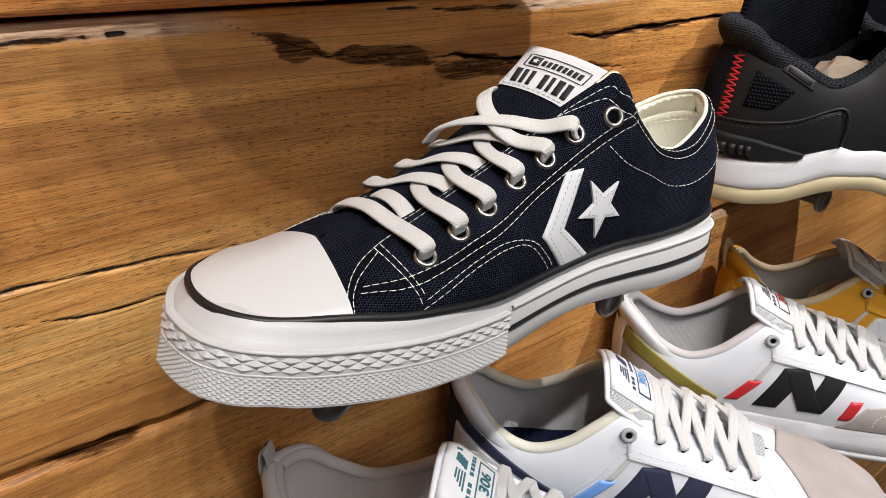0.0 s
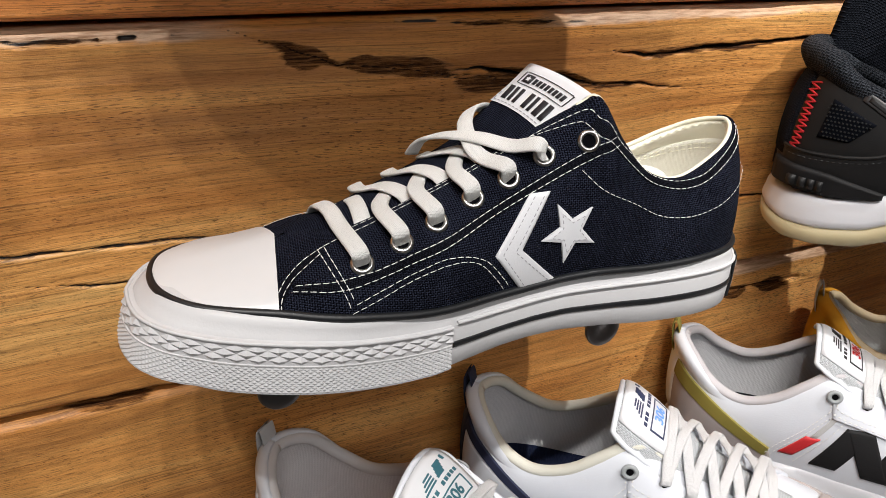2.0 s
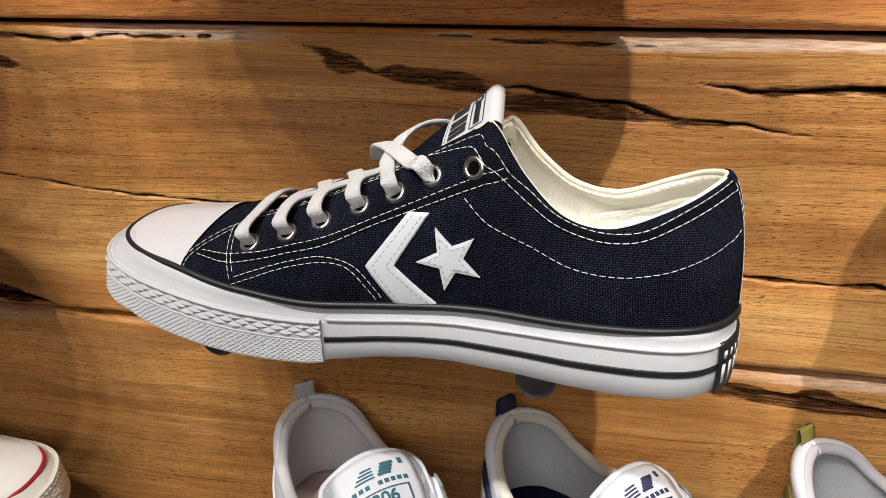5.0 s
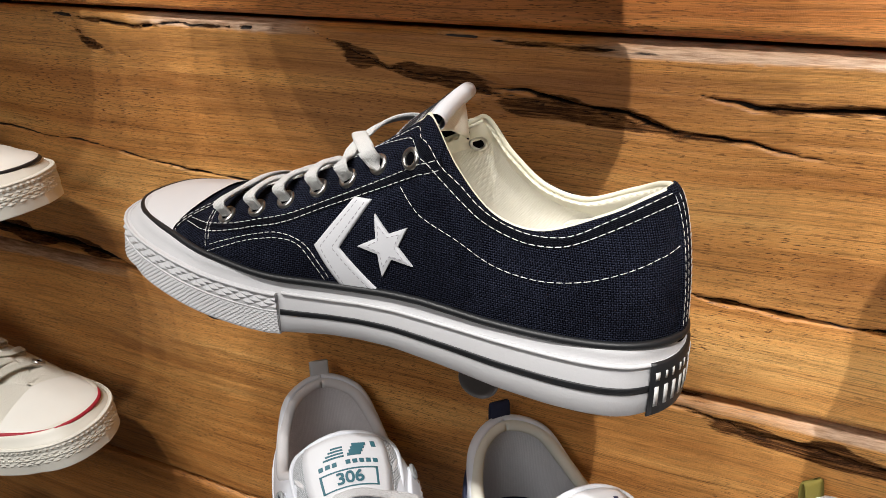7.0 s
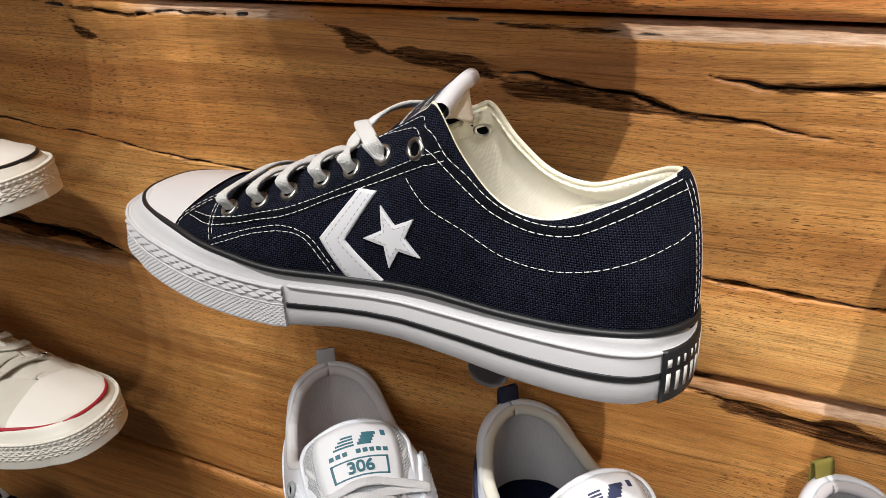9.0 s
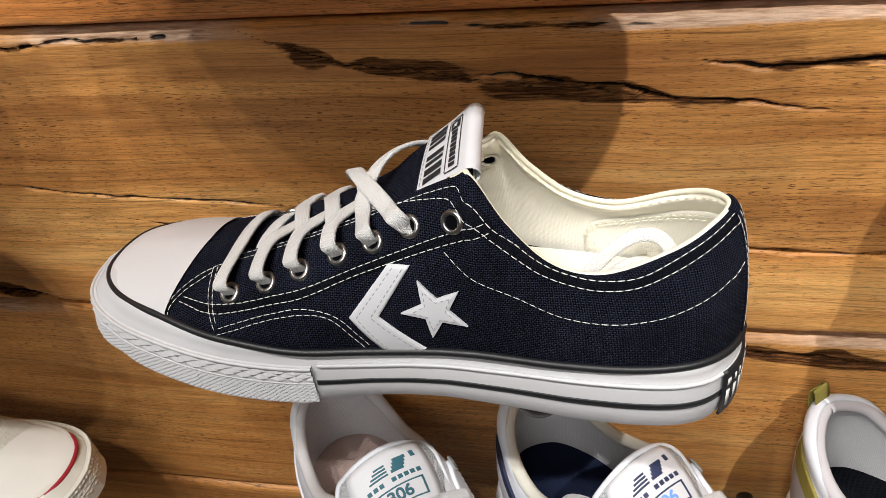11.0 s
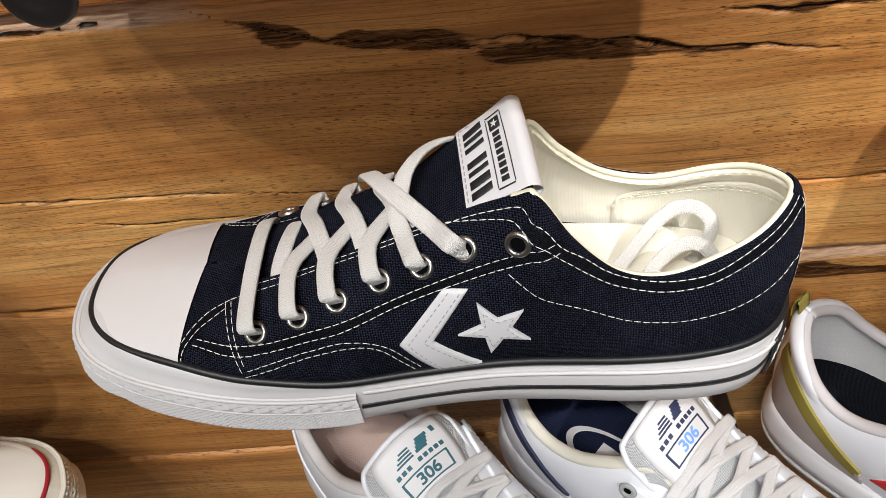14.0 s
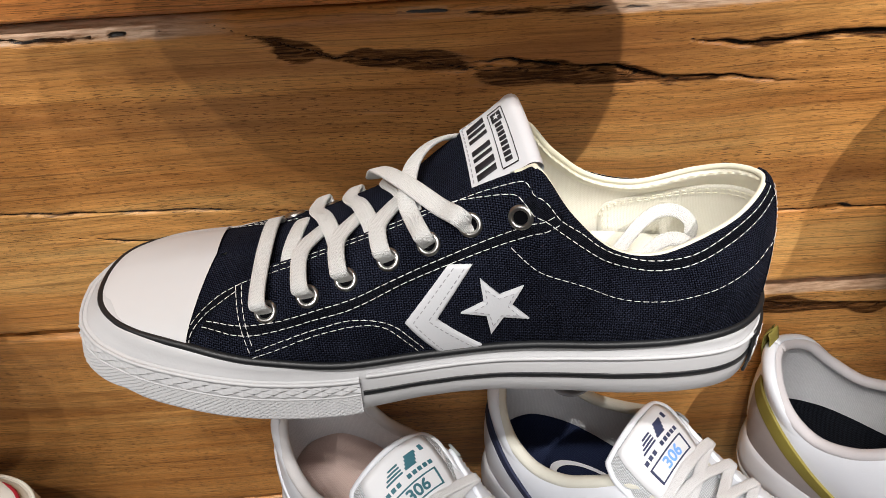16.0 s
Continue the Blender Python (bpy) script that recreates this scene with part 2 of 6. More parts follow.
def solid(P, thick, wrap=False, uv=True):
    """A closed shell: the sheet P and its copy, thick metres further in along the normals."""
    N = normals(P, wrap)
    Q = P - N * thick
    n, m = P.shape[:2]
    me_pts = np.concatenate([P.reshape(-1, 3), Q.reshape(-1, 3)])
    k = n * m
    faces = []
    for i in range(n - 1):
        for j in range(m if wrap else m - 1):
            a, b = i * m + j, i * m + (j + 1) % m
            faces.append((a, b, b + m, a + m))
            faces.append((a + k + m, b + k + m, b + k, a + k))
    for j in range(m if wrap else m - 1):
        a, b = j, (j + 1) % m
        faces.append((a + k, b + k, b, a))
        a, b = (n - 1) * m + j, (n - 1) * m + (j + 1) % m
        faces.append((a, b, b + k, a + k))
    if not wrap:
        for i in range(n - 1):
            a, b = i * m, (i + 1) * m
            faces.append((a, b, b + k, a + k))
            a, b = i * m + m - 1, (i + 1) * m + m - 1
            faces.append((b, a, a + k, b + k))
    du = np.zeros((n, m))
    du[:, 1:] = np.cumsum(np.linalg.norm(np.diff(P, axis=1), axis=2), axis=1)
    dv = np.zeros((n, m))
    dv[1:] = np.cumsum(np.linalg.norm(np.diff(P, axis=0), axis=2), axis=0)
    c = np.stack([np.broadcast_to(du.mean(0), (n, m)), dv], axis=-1).reshape(-1, 2)
    return mesh_of(me_pts, faces, np.concatenate([c, c]) if uv else None)


def normals(P, wrap=False):
    if wrap:
        du = np.roll(P, -1, 1) - np.roll(P, 1, 1)
    else:
        du = np.gradient(P, axis=1)
    dv = np.gradient(P, axis=0)
    N = np.cross(du, dv)
    L = np.linalg.norm(N, axis=2, keepdims=True)
    return N / np.where(L < 1e-12, 1, L)


def spline(nodes, ts, head=None, tail=None):
    """Catmull-Rom through the nodes at the parameters ts (0 to len - 1)."""
    K = np.asarray(nodes, float)
    K = np.vstack([2 * K[0] - K[1] if head is None else head, K, 2 * K[-1] - K[-2] if tail is None else tail])
    out = []
    for t in ts:
        i = min(int(t), len(K) - 4)
        f = t - i
        a, b, c, d = K[i:i + 4]
        out.append(0.5 * (2 * b + (c - a) * f + (2 * a - 5 * b + 4 * c - d) * f * f + (3 * b - a - 3 * c + d) * f ** 3))
    return np.array(out)


def even(points, step):
    """The polyline, cut again into even steps."""
    p = np.asarray(points, float)
    s = np.concatenate([[0], np.cumsum(np.linalg.norm(np.diff(p, axis=0), axis=1))])
    n = max(2, int(round(s[-1] / step)) + 1)
    t = np.linspace(0, s[-1], n)
    return np.stack([np.interp(t, s, p[:, k]) for k in range(3)], axis=1)


def curve_through(points, step=0.002):
    p = np.asarray(points, float)
    return even(spline(p, np.linspace(0, len(p) - 1, 14 * len(p))), step)


def sweep(path, ups, wide, thick, sides=10):
    """A flat band with rounded edges along a path; ups are the band's face directions."""
    p, n = np.asarray(path, float), len(path)
    t = np.gradient(p, axis=0)
    t /= np.linalg.norm(t, axis=1, keepdims=True)
    u = np.broadcast_to(np.asarray(ups, float), p.shape)
    s = np.cross(t, u)
    s /= np.linalg.norm(s, axis=1, keepdims=True)
    u = np.cross(s, t)
    a = np.linspace(0, 2 * np.pi, sides, endpoint=False)
    cx, cy = np.cos(a), np.sin(a)
    cx, cy = np.sign(cx) * np.abs(cx) ** 0.55, np.sign(cy) * np.abs(cy) ** 0.75
    wide = np.broadcast_to(np.asarray(wide, float), (n,))
    P = p[:, None] + s[:, None] * (cx[None, :, None] * wide[:, None, None] / 2) + u[:, None] * (cy[None, :, None] * thick / 2)
    me = grid(P, wrap=True)
    ends = [list(range(sides))[::-1], list(range((n - 1) * sides, n * sides))]
    bm = bmesh.new()
    bm.from_mesh(me)
    bm.verts.ensure_lookup_table()
    for e in ends:
        bm.faces.new([bm.verts[i] for i in e])
    bmesh.ops.recalc_face_normals(bm, faces=bm.faces)
    bm.to_mesh(me)
    bm.free()
    return me


def tube(path, radius, sides=8):
    p = np.asarray(path, float)
    up = np.tile([0.0, 0.0, 1.0], (len(p), 1))
    t = np.gradient(p, axis=0)
    t /= np.linalg.norm(t, axis=1, keepdims=True)
    up[np.abs(t[:, 2]) > 0.95] = (0, 1, 0)
    s = np.cross(t, up)
    s /= np.linalg.norm(s, axis=1, keepdims=True)
    u = np.cross(s, t)
    a = np.linspace(0, 2 * np.pi, sides, endpoint=False)
    P = p[:, None] + radius * (np.cos(a)[None, :, None] * s[:, None] + np.sin(a)[None, :, None] * u[:, None])
    return grid(P, wrap=True)


def joined(meshes):
    """Several meshes as one."""
    bm = bmesh.new()
    for me in meshes:
        bm.from_mesh(me)
        bpy.data.meshes.remove(me)
    out = bpy.data.meshes.new("form")
    bm.to_mesh(out)
    bm.free()
    return out


def box(bm, lo, hi, m=None):
    ret = bmesh.ops.create_cube(bm, size=1)
    c = (Vector(lo) + Vector(hi)) / 2
    d = Vector(hi) - Vector(lo)
    bmesh.ops.transform(bm, matrix=(m or Matrix()) @ Matrix.Translation(c) @ Matrix.Diagonal((*d, 1)), verts=ret["verts"])


class Skin:
    """A surface to lay things on: its points and normals are found again by casting."""

    def __init__(self, meshes):
        verts, faces = [], []
        for me in meshes:
            k = len(verts)
            verts += [v.co.copy() for v in me.vertices]
            faces += [tuple(i + k for i in p.vertices) for p in me.polygons]
        self.tree = BVHTree.FromPolygons(verts, faces)

    def cast(self, x, z, side=-1):
        hit, n, _, _ = self.tree.ray_cast(Vector((x, side * 0.5, z)), Vector((0, -side, 0)))
        if hit is None:
            hit, n, _, _ = self.tree.find_nearest(Vector((x, side * 0.05, z)))
        if n.y * side < 0:
            n = -n
        return np.array(hit), np.array(n)

    def near(self, p, out=(0, 0, 1)):
        hit, n, _, _ = self.tree.find_nearest(Vector(p))
        if n.dot(Vector(out)) < 0:
            n = -n
        return np.array(hit), np.array(n)


def plate(skin, cells, side, lift, thick):
    """A flat piece, sewn on: four-cornered cells in x and z, laid on the skin and given thickness."""
    bm = bmesh.new()
    longest = max(math.hypot(q[i][0] - q[i - 1][0], q[i][1] - q[i - 1][1]) for q in cells for i in range(1, 4))
    k = max(2, int(longest / 0.0025))
    for q in cells:
        (ax, az), (bx, bz), (cx, cz), (dx, dz) = q
        pts = [[bm.verts.new(((ax * (1 - f) + bx * f) * (1 - g_) + (dx * (1 - f) + cx * f) * g_, 0, (az * (1 - f) + bz * f) * (1 - g_) + (dz * (1 - f) + cz * f) * g_)) for f in np.linspace(0, 1, k + 1)] for g_ in np.linspace(0, 1, k + 1)]
        for i in range(k):
            for j in range(k):
                bm.faces.new((pts[i][j], pts[i][j + 1], pts[i + 1][j + 1], pts[i + 1][j]))
    bmesh.ops.remove_doubles(bm, verts=bm.verts[:], dist=0.00003)
    rim = [e for e in bm.edges if len(e.link_faces) == 1]
    top = {v: skin.cast(v.co.x, v.co.z, side) for v in bm.verts}
    border = {v for e in rim for v in e.verts}
    low = {v: bm.verts.new(Vector(top[v][0] - top[v][1] * 0.0004)) for v in border}
    for v, (p, n) in top.items():
        v.co = Vector(p + n * (lift + thick * (0.7 if v in border else 1.0)))
    for e in rim:
        a, b = e.verts
        bm.faces.new((a, b, low[b], low[a]))
    return bm


def dashes(runs, length=0.0027, gap=0.0009, radius=0.00042):
    """Stitches: short rounded threads along runs of (points, normals)."""
    verts, faces = [], []
    for pts, nrm in runs:
        pts, nrm = np.asarray(pts), np.asarray(nrm)
        s = np.concatenate([[0], np.cumsum(np.linalg.norm(np.diff(pts, axis=0), axis=1))])
        at = 0.0
        while at + length < s[-1]:
            ends = []
            for q in (at, at + length * 0.5, at + length):
                ends.append((np.array([np.interp(q, s, pts[:, k]) for k in range(3)]), np.array([np.interp(q, s, nrm[:, k]) for k in range(3)])))
            (a, na), (c, nc), (b, nb) = ends
            d = b - a
            if np.linalg.norm(d) > 1e-6:
                side = np.cross(d, nc)
                side /= np.linalg.norm(side) + 1e-12
                k = len(verts)
                r = radius
                verts += [a - na * r * 0.4, c + side * r + nc * r * 0.3, c + nc * r * 1.5, c - side * r + nc * r * 0.3, b - nb * r * 0.4,
                          a * 0.75 + c * 0.25 + side * r * 0.8 + na * r * 0.3, a * 0.75 + c * 0.25 + na * r, a * 0.75 + c * 0.25 - side * r * 0.8 + na * r * 0.3,
                          b * 0.75 + c * 0.25 + side * r * 0.8 + nb * r * 0.3, b * 0.75 + c * 0.25 + nb * r, b * 0.75 + c * 0.25 - side * r * 0.8 + nb * r * 0.3]
                faces += [(k, k + 5, k + 6), (k, k + 6, k + 7), (k + 5, k + 1, k + 2, k + 6), (k + 6, k + 2, k + 3, k + 7),
                          (k + 1, k + 8, k + 9, k + 2), (k + 2, k + 9, k + 10, k + 3), (k + 8, k + 4, k + 9), (k + 9, k + 4, k + 10)]
            at += length + gap
    return mesh_of(verts, faces)


def ring(centre, normal, outer, inner, high):
    """An eyelet: a rolled metal ring that stands proud of the cloth."""
    n = Vector(normal).normalized()
    m = n.to_track_quat("Z", "Y").to_matrix().to_4x4()
    m.translation = Vector(centre)
    prof = [(inner, -0.0015), (inner, high * 0.5), (inner * 0.85 + outer * 0.15, high * 0.9), ((inner + outer) / 2, high), (outer * 0.9 + inner * 0.1, high * 0.75), (outer, 0.0), (outer, -0.0004)]
    a = np.linspace(0, 2 * np.pi, 24, endpoint=False)
    P = np.array([[m @ Vector((r * math.cos(t), r * math.sin(t), h)) for t in a] for r, h in prof])
    return grid(P, wrap=True)


def disc(centre, normal, radius, high=0.0):
    n = Vector(normal).normalized()
    m = n.to_track_quat("Z", "Y").to_matrix().to_4x4()
    m.translation = Vector(centre)
    bm = bmesh.new()
    bmesh.ops.create_circle(bm, cap_ends=True, segments=20, radius=radius, matrix=m @ Matrix.Translation((0, 0, high)))
    return bm


def thing(name, label, category, group="", at=None):
    ob = new(name)
    ob.empty_display_size = 0.02
    if at is not None:
        ob.matrix_world = at
    return tagged(ob, label, category, group)


# ---- the wall of boards ----
def polyline_distance(x, z, pts):
    best = np.full(x.shape, 9.0)
    along = np.zeros(x.shape)
    run = 0.0
    for (ax, az), (bx, bz) in zip(pts[:-1], pts[1:]):
        dx, dz = bx - ax, bz - az
        q = np.clip(((x - ax) * dx + (z - az) * dz) / (dx * dx + dz * dz), 0, 1)
        d = np.hypot(x - ax - q * dx, z - az - q * dz)
        hit = d < best
        best = np.where(hit, d, best)
        along = np.where(hit, run + q * math.hypot(dx, dz), along)
        run += math.hypot(dx, dz)
    return best, along, run


def lattice(seed, nx, nz):
    values = np.random.RandomState(seed).rand(nz, nx)
    values[-1], values[:, -1] = values[0], values[:, 0]
    return values


def wobble(x, z, sx, sz, seed):
    """Smooth noise from a random lattice, cell sizes sx and sz in metres, from -1 to 1."""
    L = lattice(seed, 257, 257)
    u, v = (x / sx) % 256, (z / sz) % 256
    i, j = u.astype(int), v.astype(int)
    f, g_ = u - i, v - j
    f, g_ = f * f * (3 - 2 * f), g_ * g_ * (3 - 2 * g_)
    return 2 * ((L[j, i] * (1 - f) + L[j, i + 1] * f) * (1 - g_) + (L[j + 1, i] * (1 - f) + L[j + 1, i + 1] * f) * g_) - 1


# veins: points in x and z, half width, depth, and how much bark lies round them
UPPER_VEINS = [
    ([(-0.335, 1.340), (-0.318, 1.334), (-0.308, 1.326), (-0.290, 1.321), (-0.272, 1.317)], 0.0003, 0.003, 0.0055),
    ([(-0.345, 1.3425), (-0.300, 1.3400), (-0.262, 1.3370), (-0.235, 1.3395), (-0.205, 1.3390), (-0.180, 1.3400), (-0.140, 1.3410)], 0.0013, 0.003, 0.0011),
    ([(-0.060, 1.3420), (-0.02, 1.3415), (0.03, 1.3405), (0.08, 1.3405)], 0.0011, 0.003, 0.0011),
    ([(-0.135, 1.342), (-0.110, 1.3335), (-0.096, 1.3295), (-0.079, 1.3235), (-0.062, 1.3225), (-0.042, 1.319), (-0.018, 1.315), (0.012, 1.311)], 0.0004, 0.004, 0.0060),
]
SIDE_VEINS = [
    ([(-0.018, 1.3155), (0.003, 1.3155), (0.030, 1.3125), (0.055, 1.309), (0.070, 1.304), (0.090, 1.301), (0.115, 1.300), (0.150, 1.2965)], 0.0014, 0.005, 0.0042),
    ([(-0.035, 1.3145), (0.0, 1.3115), (0.030, 1.3090), (0.055, 1.3055), (0.088, 1.3015)], 0.0004, 0.002, 0.0062),
    ([(0.090, 1.322), (0.114, 1.318), (0.139, 1.3185), (0.163, 1.3195), (0.25, 1.322), (0.34, 1.316)], 0.0014, 0.004, 0.0025),
]
CROSS_VEINS = [
    ([(-0.48, 1.262), (-0.367, 1.2529), (-0.336, 1.2535), (-0.303, 1.251), (-0.27, 1.247), (-0.235, 1.2432), (-0.177, 1.2405), (-0.141, 1.239), (0.0, 1.227), (0.105, 1.2165), (0.157, 1.2135), (0.222, 1.2125), (0.33, 1.204), (0.45, 1.2)], 0.0010, 0.004, 0.0),
    ([(0.100, 1.2158), (0.135, 1.2140), (0.190, 1.2128), (0.215, 1.2126)], 0.0022, 0.006, 0.0),
    ([(-0.230, 1.2262), (-0.205, 1.2235), (-0.17, 1.2215), (-0.13, 1.221)], 0.0007, 0.003, 0.0),
]
LOWER_VEINS = [
    ([(0.085, 1.1475), (0.107, 1.1435), (0.139, 1.1395), (0.169, 1.1375), (0.198, 1.134), (0.24, 1.131), (0.32, 1.128)], 0.0018, 0.006, 0.0065),
    ([(-0.50, 1.172), (-0.42, 1.168), (-0.357, 1.1645), (-0.330, 1.160), (-0.305, 1.1565)], 0.0035, 0.006, 0.007),
]
VEINS = UPPER_VEINS + SIDE_VEINS + CROSS_VEINS + LOWER_VEINS


def board(z0, z1, seed, fine, proud=0.0, ruddy=0.0, raw_spans=()):
    """One thick board of the wall; the front is at y = -proud, with worn edges, cracks and gum veins."""
    if fine:
        step = 0.0009 if 1.0 < z0 < 1.2 else 0.0018
        xs = np.concatenate([np.arange(-2.0, -0.55, 0.05), np.arange(-0.55, -0.36, 0.0018), np.arange(-0.36, 0.28, step), np.arange(0.28, 0.50, 0.0018), np.arange(0.50, 2.01, 0.05)])
        zs = np.concatenate([np.linspace(z0, z0 + 0.012, 10, endpoint=False), np.linspace(z0 + 0.012, z1 - 0.012, int((z1 - z0 - 0.024) / (step * 0.95)), endpoint=False), np.linspace(z1 - 0.012, z1, 11)])
    else:
        xs = np.arange(-2.0, 2.01, 0.1)
        zs = np.concatenate([np.linspace(z0, z0 + 0.008, 5, endpoint=False), [0.5 * (z0 + z1)], np.linspace(z1 - 0.008, z1, 5)])
    X, Z = np.meshgrid(xs, zs)
    edge = np.minimum(Z - z0, z1 - Z)
    wear = 0.0045 + 0.0022 * wobble(X, Z, 0.06, 0.03, seed) + 0.001 * wobble(X, Z, 0.008, 0.006, seed + 1)
    e = np.clip(1 - edge / np.maximum(wear, 0.0015), 0, 1)
    Y = -proud + 0.0045 * e ** 2
    Y += 0.0006 * wobble(X, Z, 0.20, 0.04, seed + 2) + 0.00025 * wobble(X, Z, 0.03, 0.004, seed + 3)
    vein, bark, raw = np.zeros(X.shape), np.zeros(X.shape), np.zeros(X.shape)
    if fine:
        # a chamfer of pale raw wood along the upper edge
        deep_edge = 0.0068 + 0.0016 * wobble(X, Z, 0.05, 0.5, seed + 21) + 0.0005 * wobble(X, Z, 0.006, 0.5, seed + 22)
        span = sum((np.clip((X - a) / 0.03, 0, 1) * np.clip((b - X) / 0.03, 0, 1) for a, b in raw_spans), np.zeros(X.shape)) * np.clip(0.9 + 1.6 * wobble(X, Z * 0, 0.13, 0.5, seed + 23), 0, 1)
        Y += 0.55 * np.clip(deep_edge - (z1 - Z), 0, 1) * span
        raw = np.clip((deep_edge - (z1 - Z)) / 0.0008, 0, 1) * span
        for k, (pts, half, deep, rind) in enumerate(VEINS):
            wx = X + 0.002 * wobble(X, Z, 0.012, 0.012, 50 + k)
            wz = Z + 0.0011 * wobble(X, Z, 0.028, 0.02, 80 + k) + 0.0005 * wobble(X, Z, 0.009, 0.006, 70 + k)
            d, s, total = polyline_distance(wx, wz, pts)
            taper = np.clip(np.minimum(s, total - s) / 0.02, 0.12, 1)
            w = half * taper * (0.75 + 0.6 * wobble(X, Z, 0.016, 0.05, 90 + k))
            w = np.maximum(w, 0.00025) - (0.004 * np.clip(0.1 - wobble(X, Z, 0.007, 0.02, 140 + k), 0, 1) if rind == 0.0011 else 0)
            m = np.clip(1.3 - d / np.maximum(w, 0.0002), 0, 1)
            Y += deep * m * np.clip(w / 0.0014, 0.35, 1)
            vein = np.maximum(vein, np.clip(1 - (d - w * 0.55) / 0.003, 0, 1.5))
            if rind:
                wide = rind * taper * (0.8 + 0.7 * wobble(X, Z, 0.02, 0.009, 110 + k))
                r = np.clip(1.25 - d / wide, 0, 1)
                bark = np.maximum(bark, np.clip(0.5 - (d - wide) / 0.006, 0, 1) * np.clip(np.minimum(s, total - s) / 0.045, 0, 1))
                Y += 0.0011 * r * (0.6 + wobble(X, Z, 0.006, 0.003, 130 + k))
        burn = np.clip((wobble(X, Z, 0.05, 0.02, seed + 7) - 0.15) * 2.2, 0, 1) * np.clip(1 - (z1 - Z) / 0.010, 0, 1)
        bark = np.maximum(bark, burn * 0.8 * (1 - raw))
    n, m = X.shape
    front = np.stack([X, Y, Z], axis=-1).reshape(-1, 3)
    rim = list(range(m)) + [i * m + m - 1 for i in range(1, n)] + [(n - 1) * m + j for j in range(m - 2, -1, -1)] + [i * m for i in range(n - 2, 0, -1)]
    back = front[rim].copy()
    back[:, 1] = 0.032
    faces = [(i * m + j, i * m + j + 1, (i + 1) * m + j + 1, (i + 1) * m + j) for i in range(n - 1) for j in range(m - 1)]
    k = n * m
    R = len(rim)
    faces += [(rim[i], k + i, k + (i + 1) % R, rim[(i + 1) % R]) for i in range(R)]
    faces.append(tuple(range(k + R - 1, k - 1, -1)))
    me = mesh_of(np.vstack([front, back]), faces)
    for name, values in (("vein", vein), ("bark", bark), ("ruddy", np.full(X.shape, ruddy)), ("raw", raw)):
        layer = me.attributes.new(name, "FLOAT", "POINT")
        layer.data.foreach_set("value", np.concatenate([values.ravel(), np.zeros(R)]).astype(np.float32))
    return me


def build_room():
    bm = bmesh.new()
    box(bm, (-2.0, 0.034, 0.0), (2.0, 0.14, 2.8))
    wall = tagged(part("wall_north", bm, PLASTER, smooth=False), "display wall of thick oiled hardwood boards", "wall", kind="structure")
    seams = [0.0, 0.20, 0.39, 0.578, 0.768, 0.960, 1.1535, 1.3465, 1.540, 1.733, 1.926, 2.12, 2.31, 2.50, 2.80]
    for i, (a, b) in enumerate(zip(seams[:-1], seams[1:])):
        fine = 0.9 < a < 1.5
        part("plank", board(a + 0.0016, b - 0.0016, 11 * i + 3, fine, 0.0015 if i == 7 else 0.0, 0.8 if i == 7 else 0.15, {5: [(-3, 3)], 6: [(-0.27, -0.12), (0.03, 0.60)]}.get(i, [])), WOOD, wall, smooth=True)
    for name, lo, hi, mat, what in (
            ("floor", (-2.2, -4.2, -0.1), (2.2, 0.2, 0.0), FLOOR, "grey polished concrete shop floor"),
            ("ceiling", (-2.2, -4.2, 2.8), (2.2, 0.2, 2.9), PLASTER, "plain painted shop ceiling"),
            ("wall_south", (-2.2, -4.2, 0.0), (2.2, -4.1, 2.8), PLASTER, "plain painted shop wall"),
            ("wall_west", (-2.2, -4.1, 0.0), (-2.0, 0.2, 2.8), PLASTER, "plain painted shop wall"),
            ("wall_east", (2.0, -4.1, 0.0), (2.2, 0.2, 2.8), PLASTER, "plain painted shop wall")):
        bm = bmesh.new()
        box(bm, lo, hi)
        tagged(part(name, bm, mat, smooth=False), what, name.split("_")[0], kind="structure")


build_room()


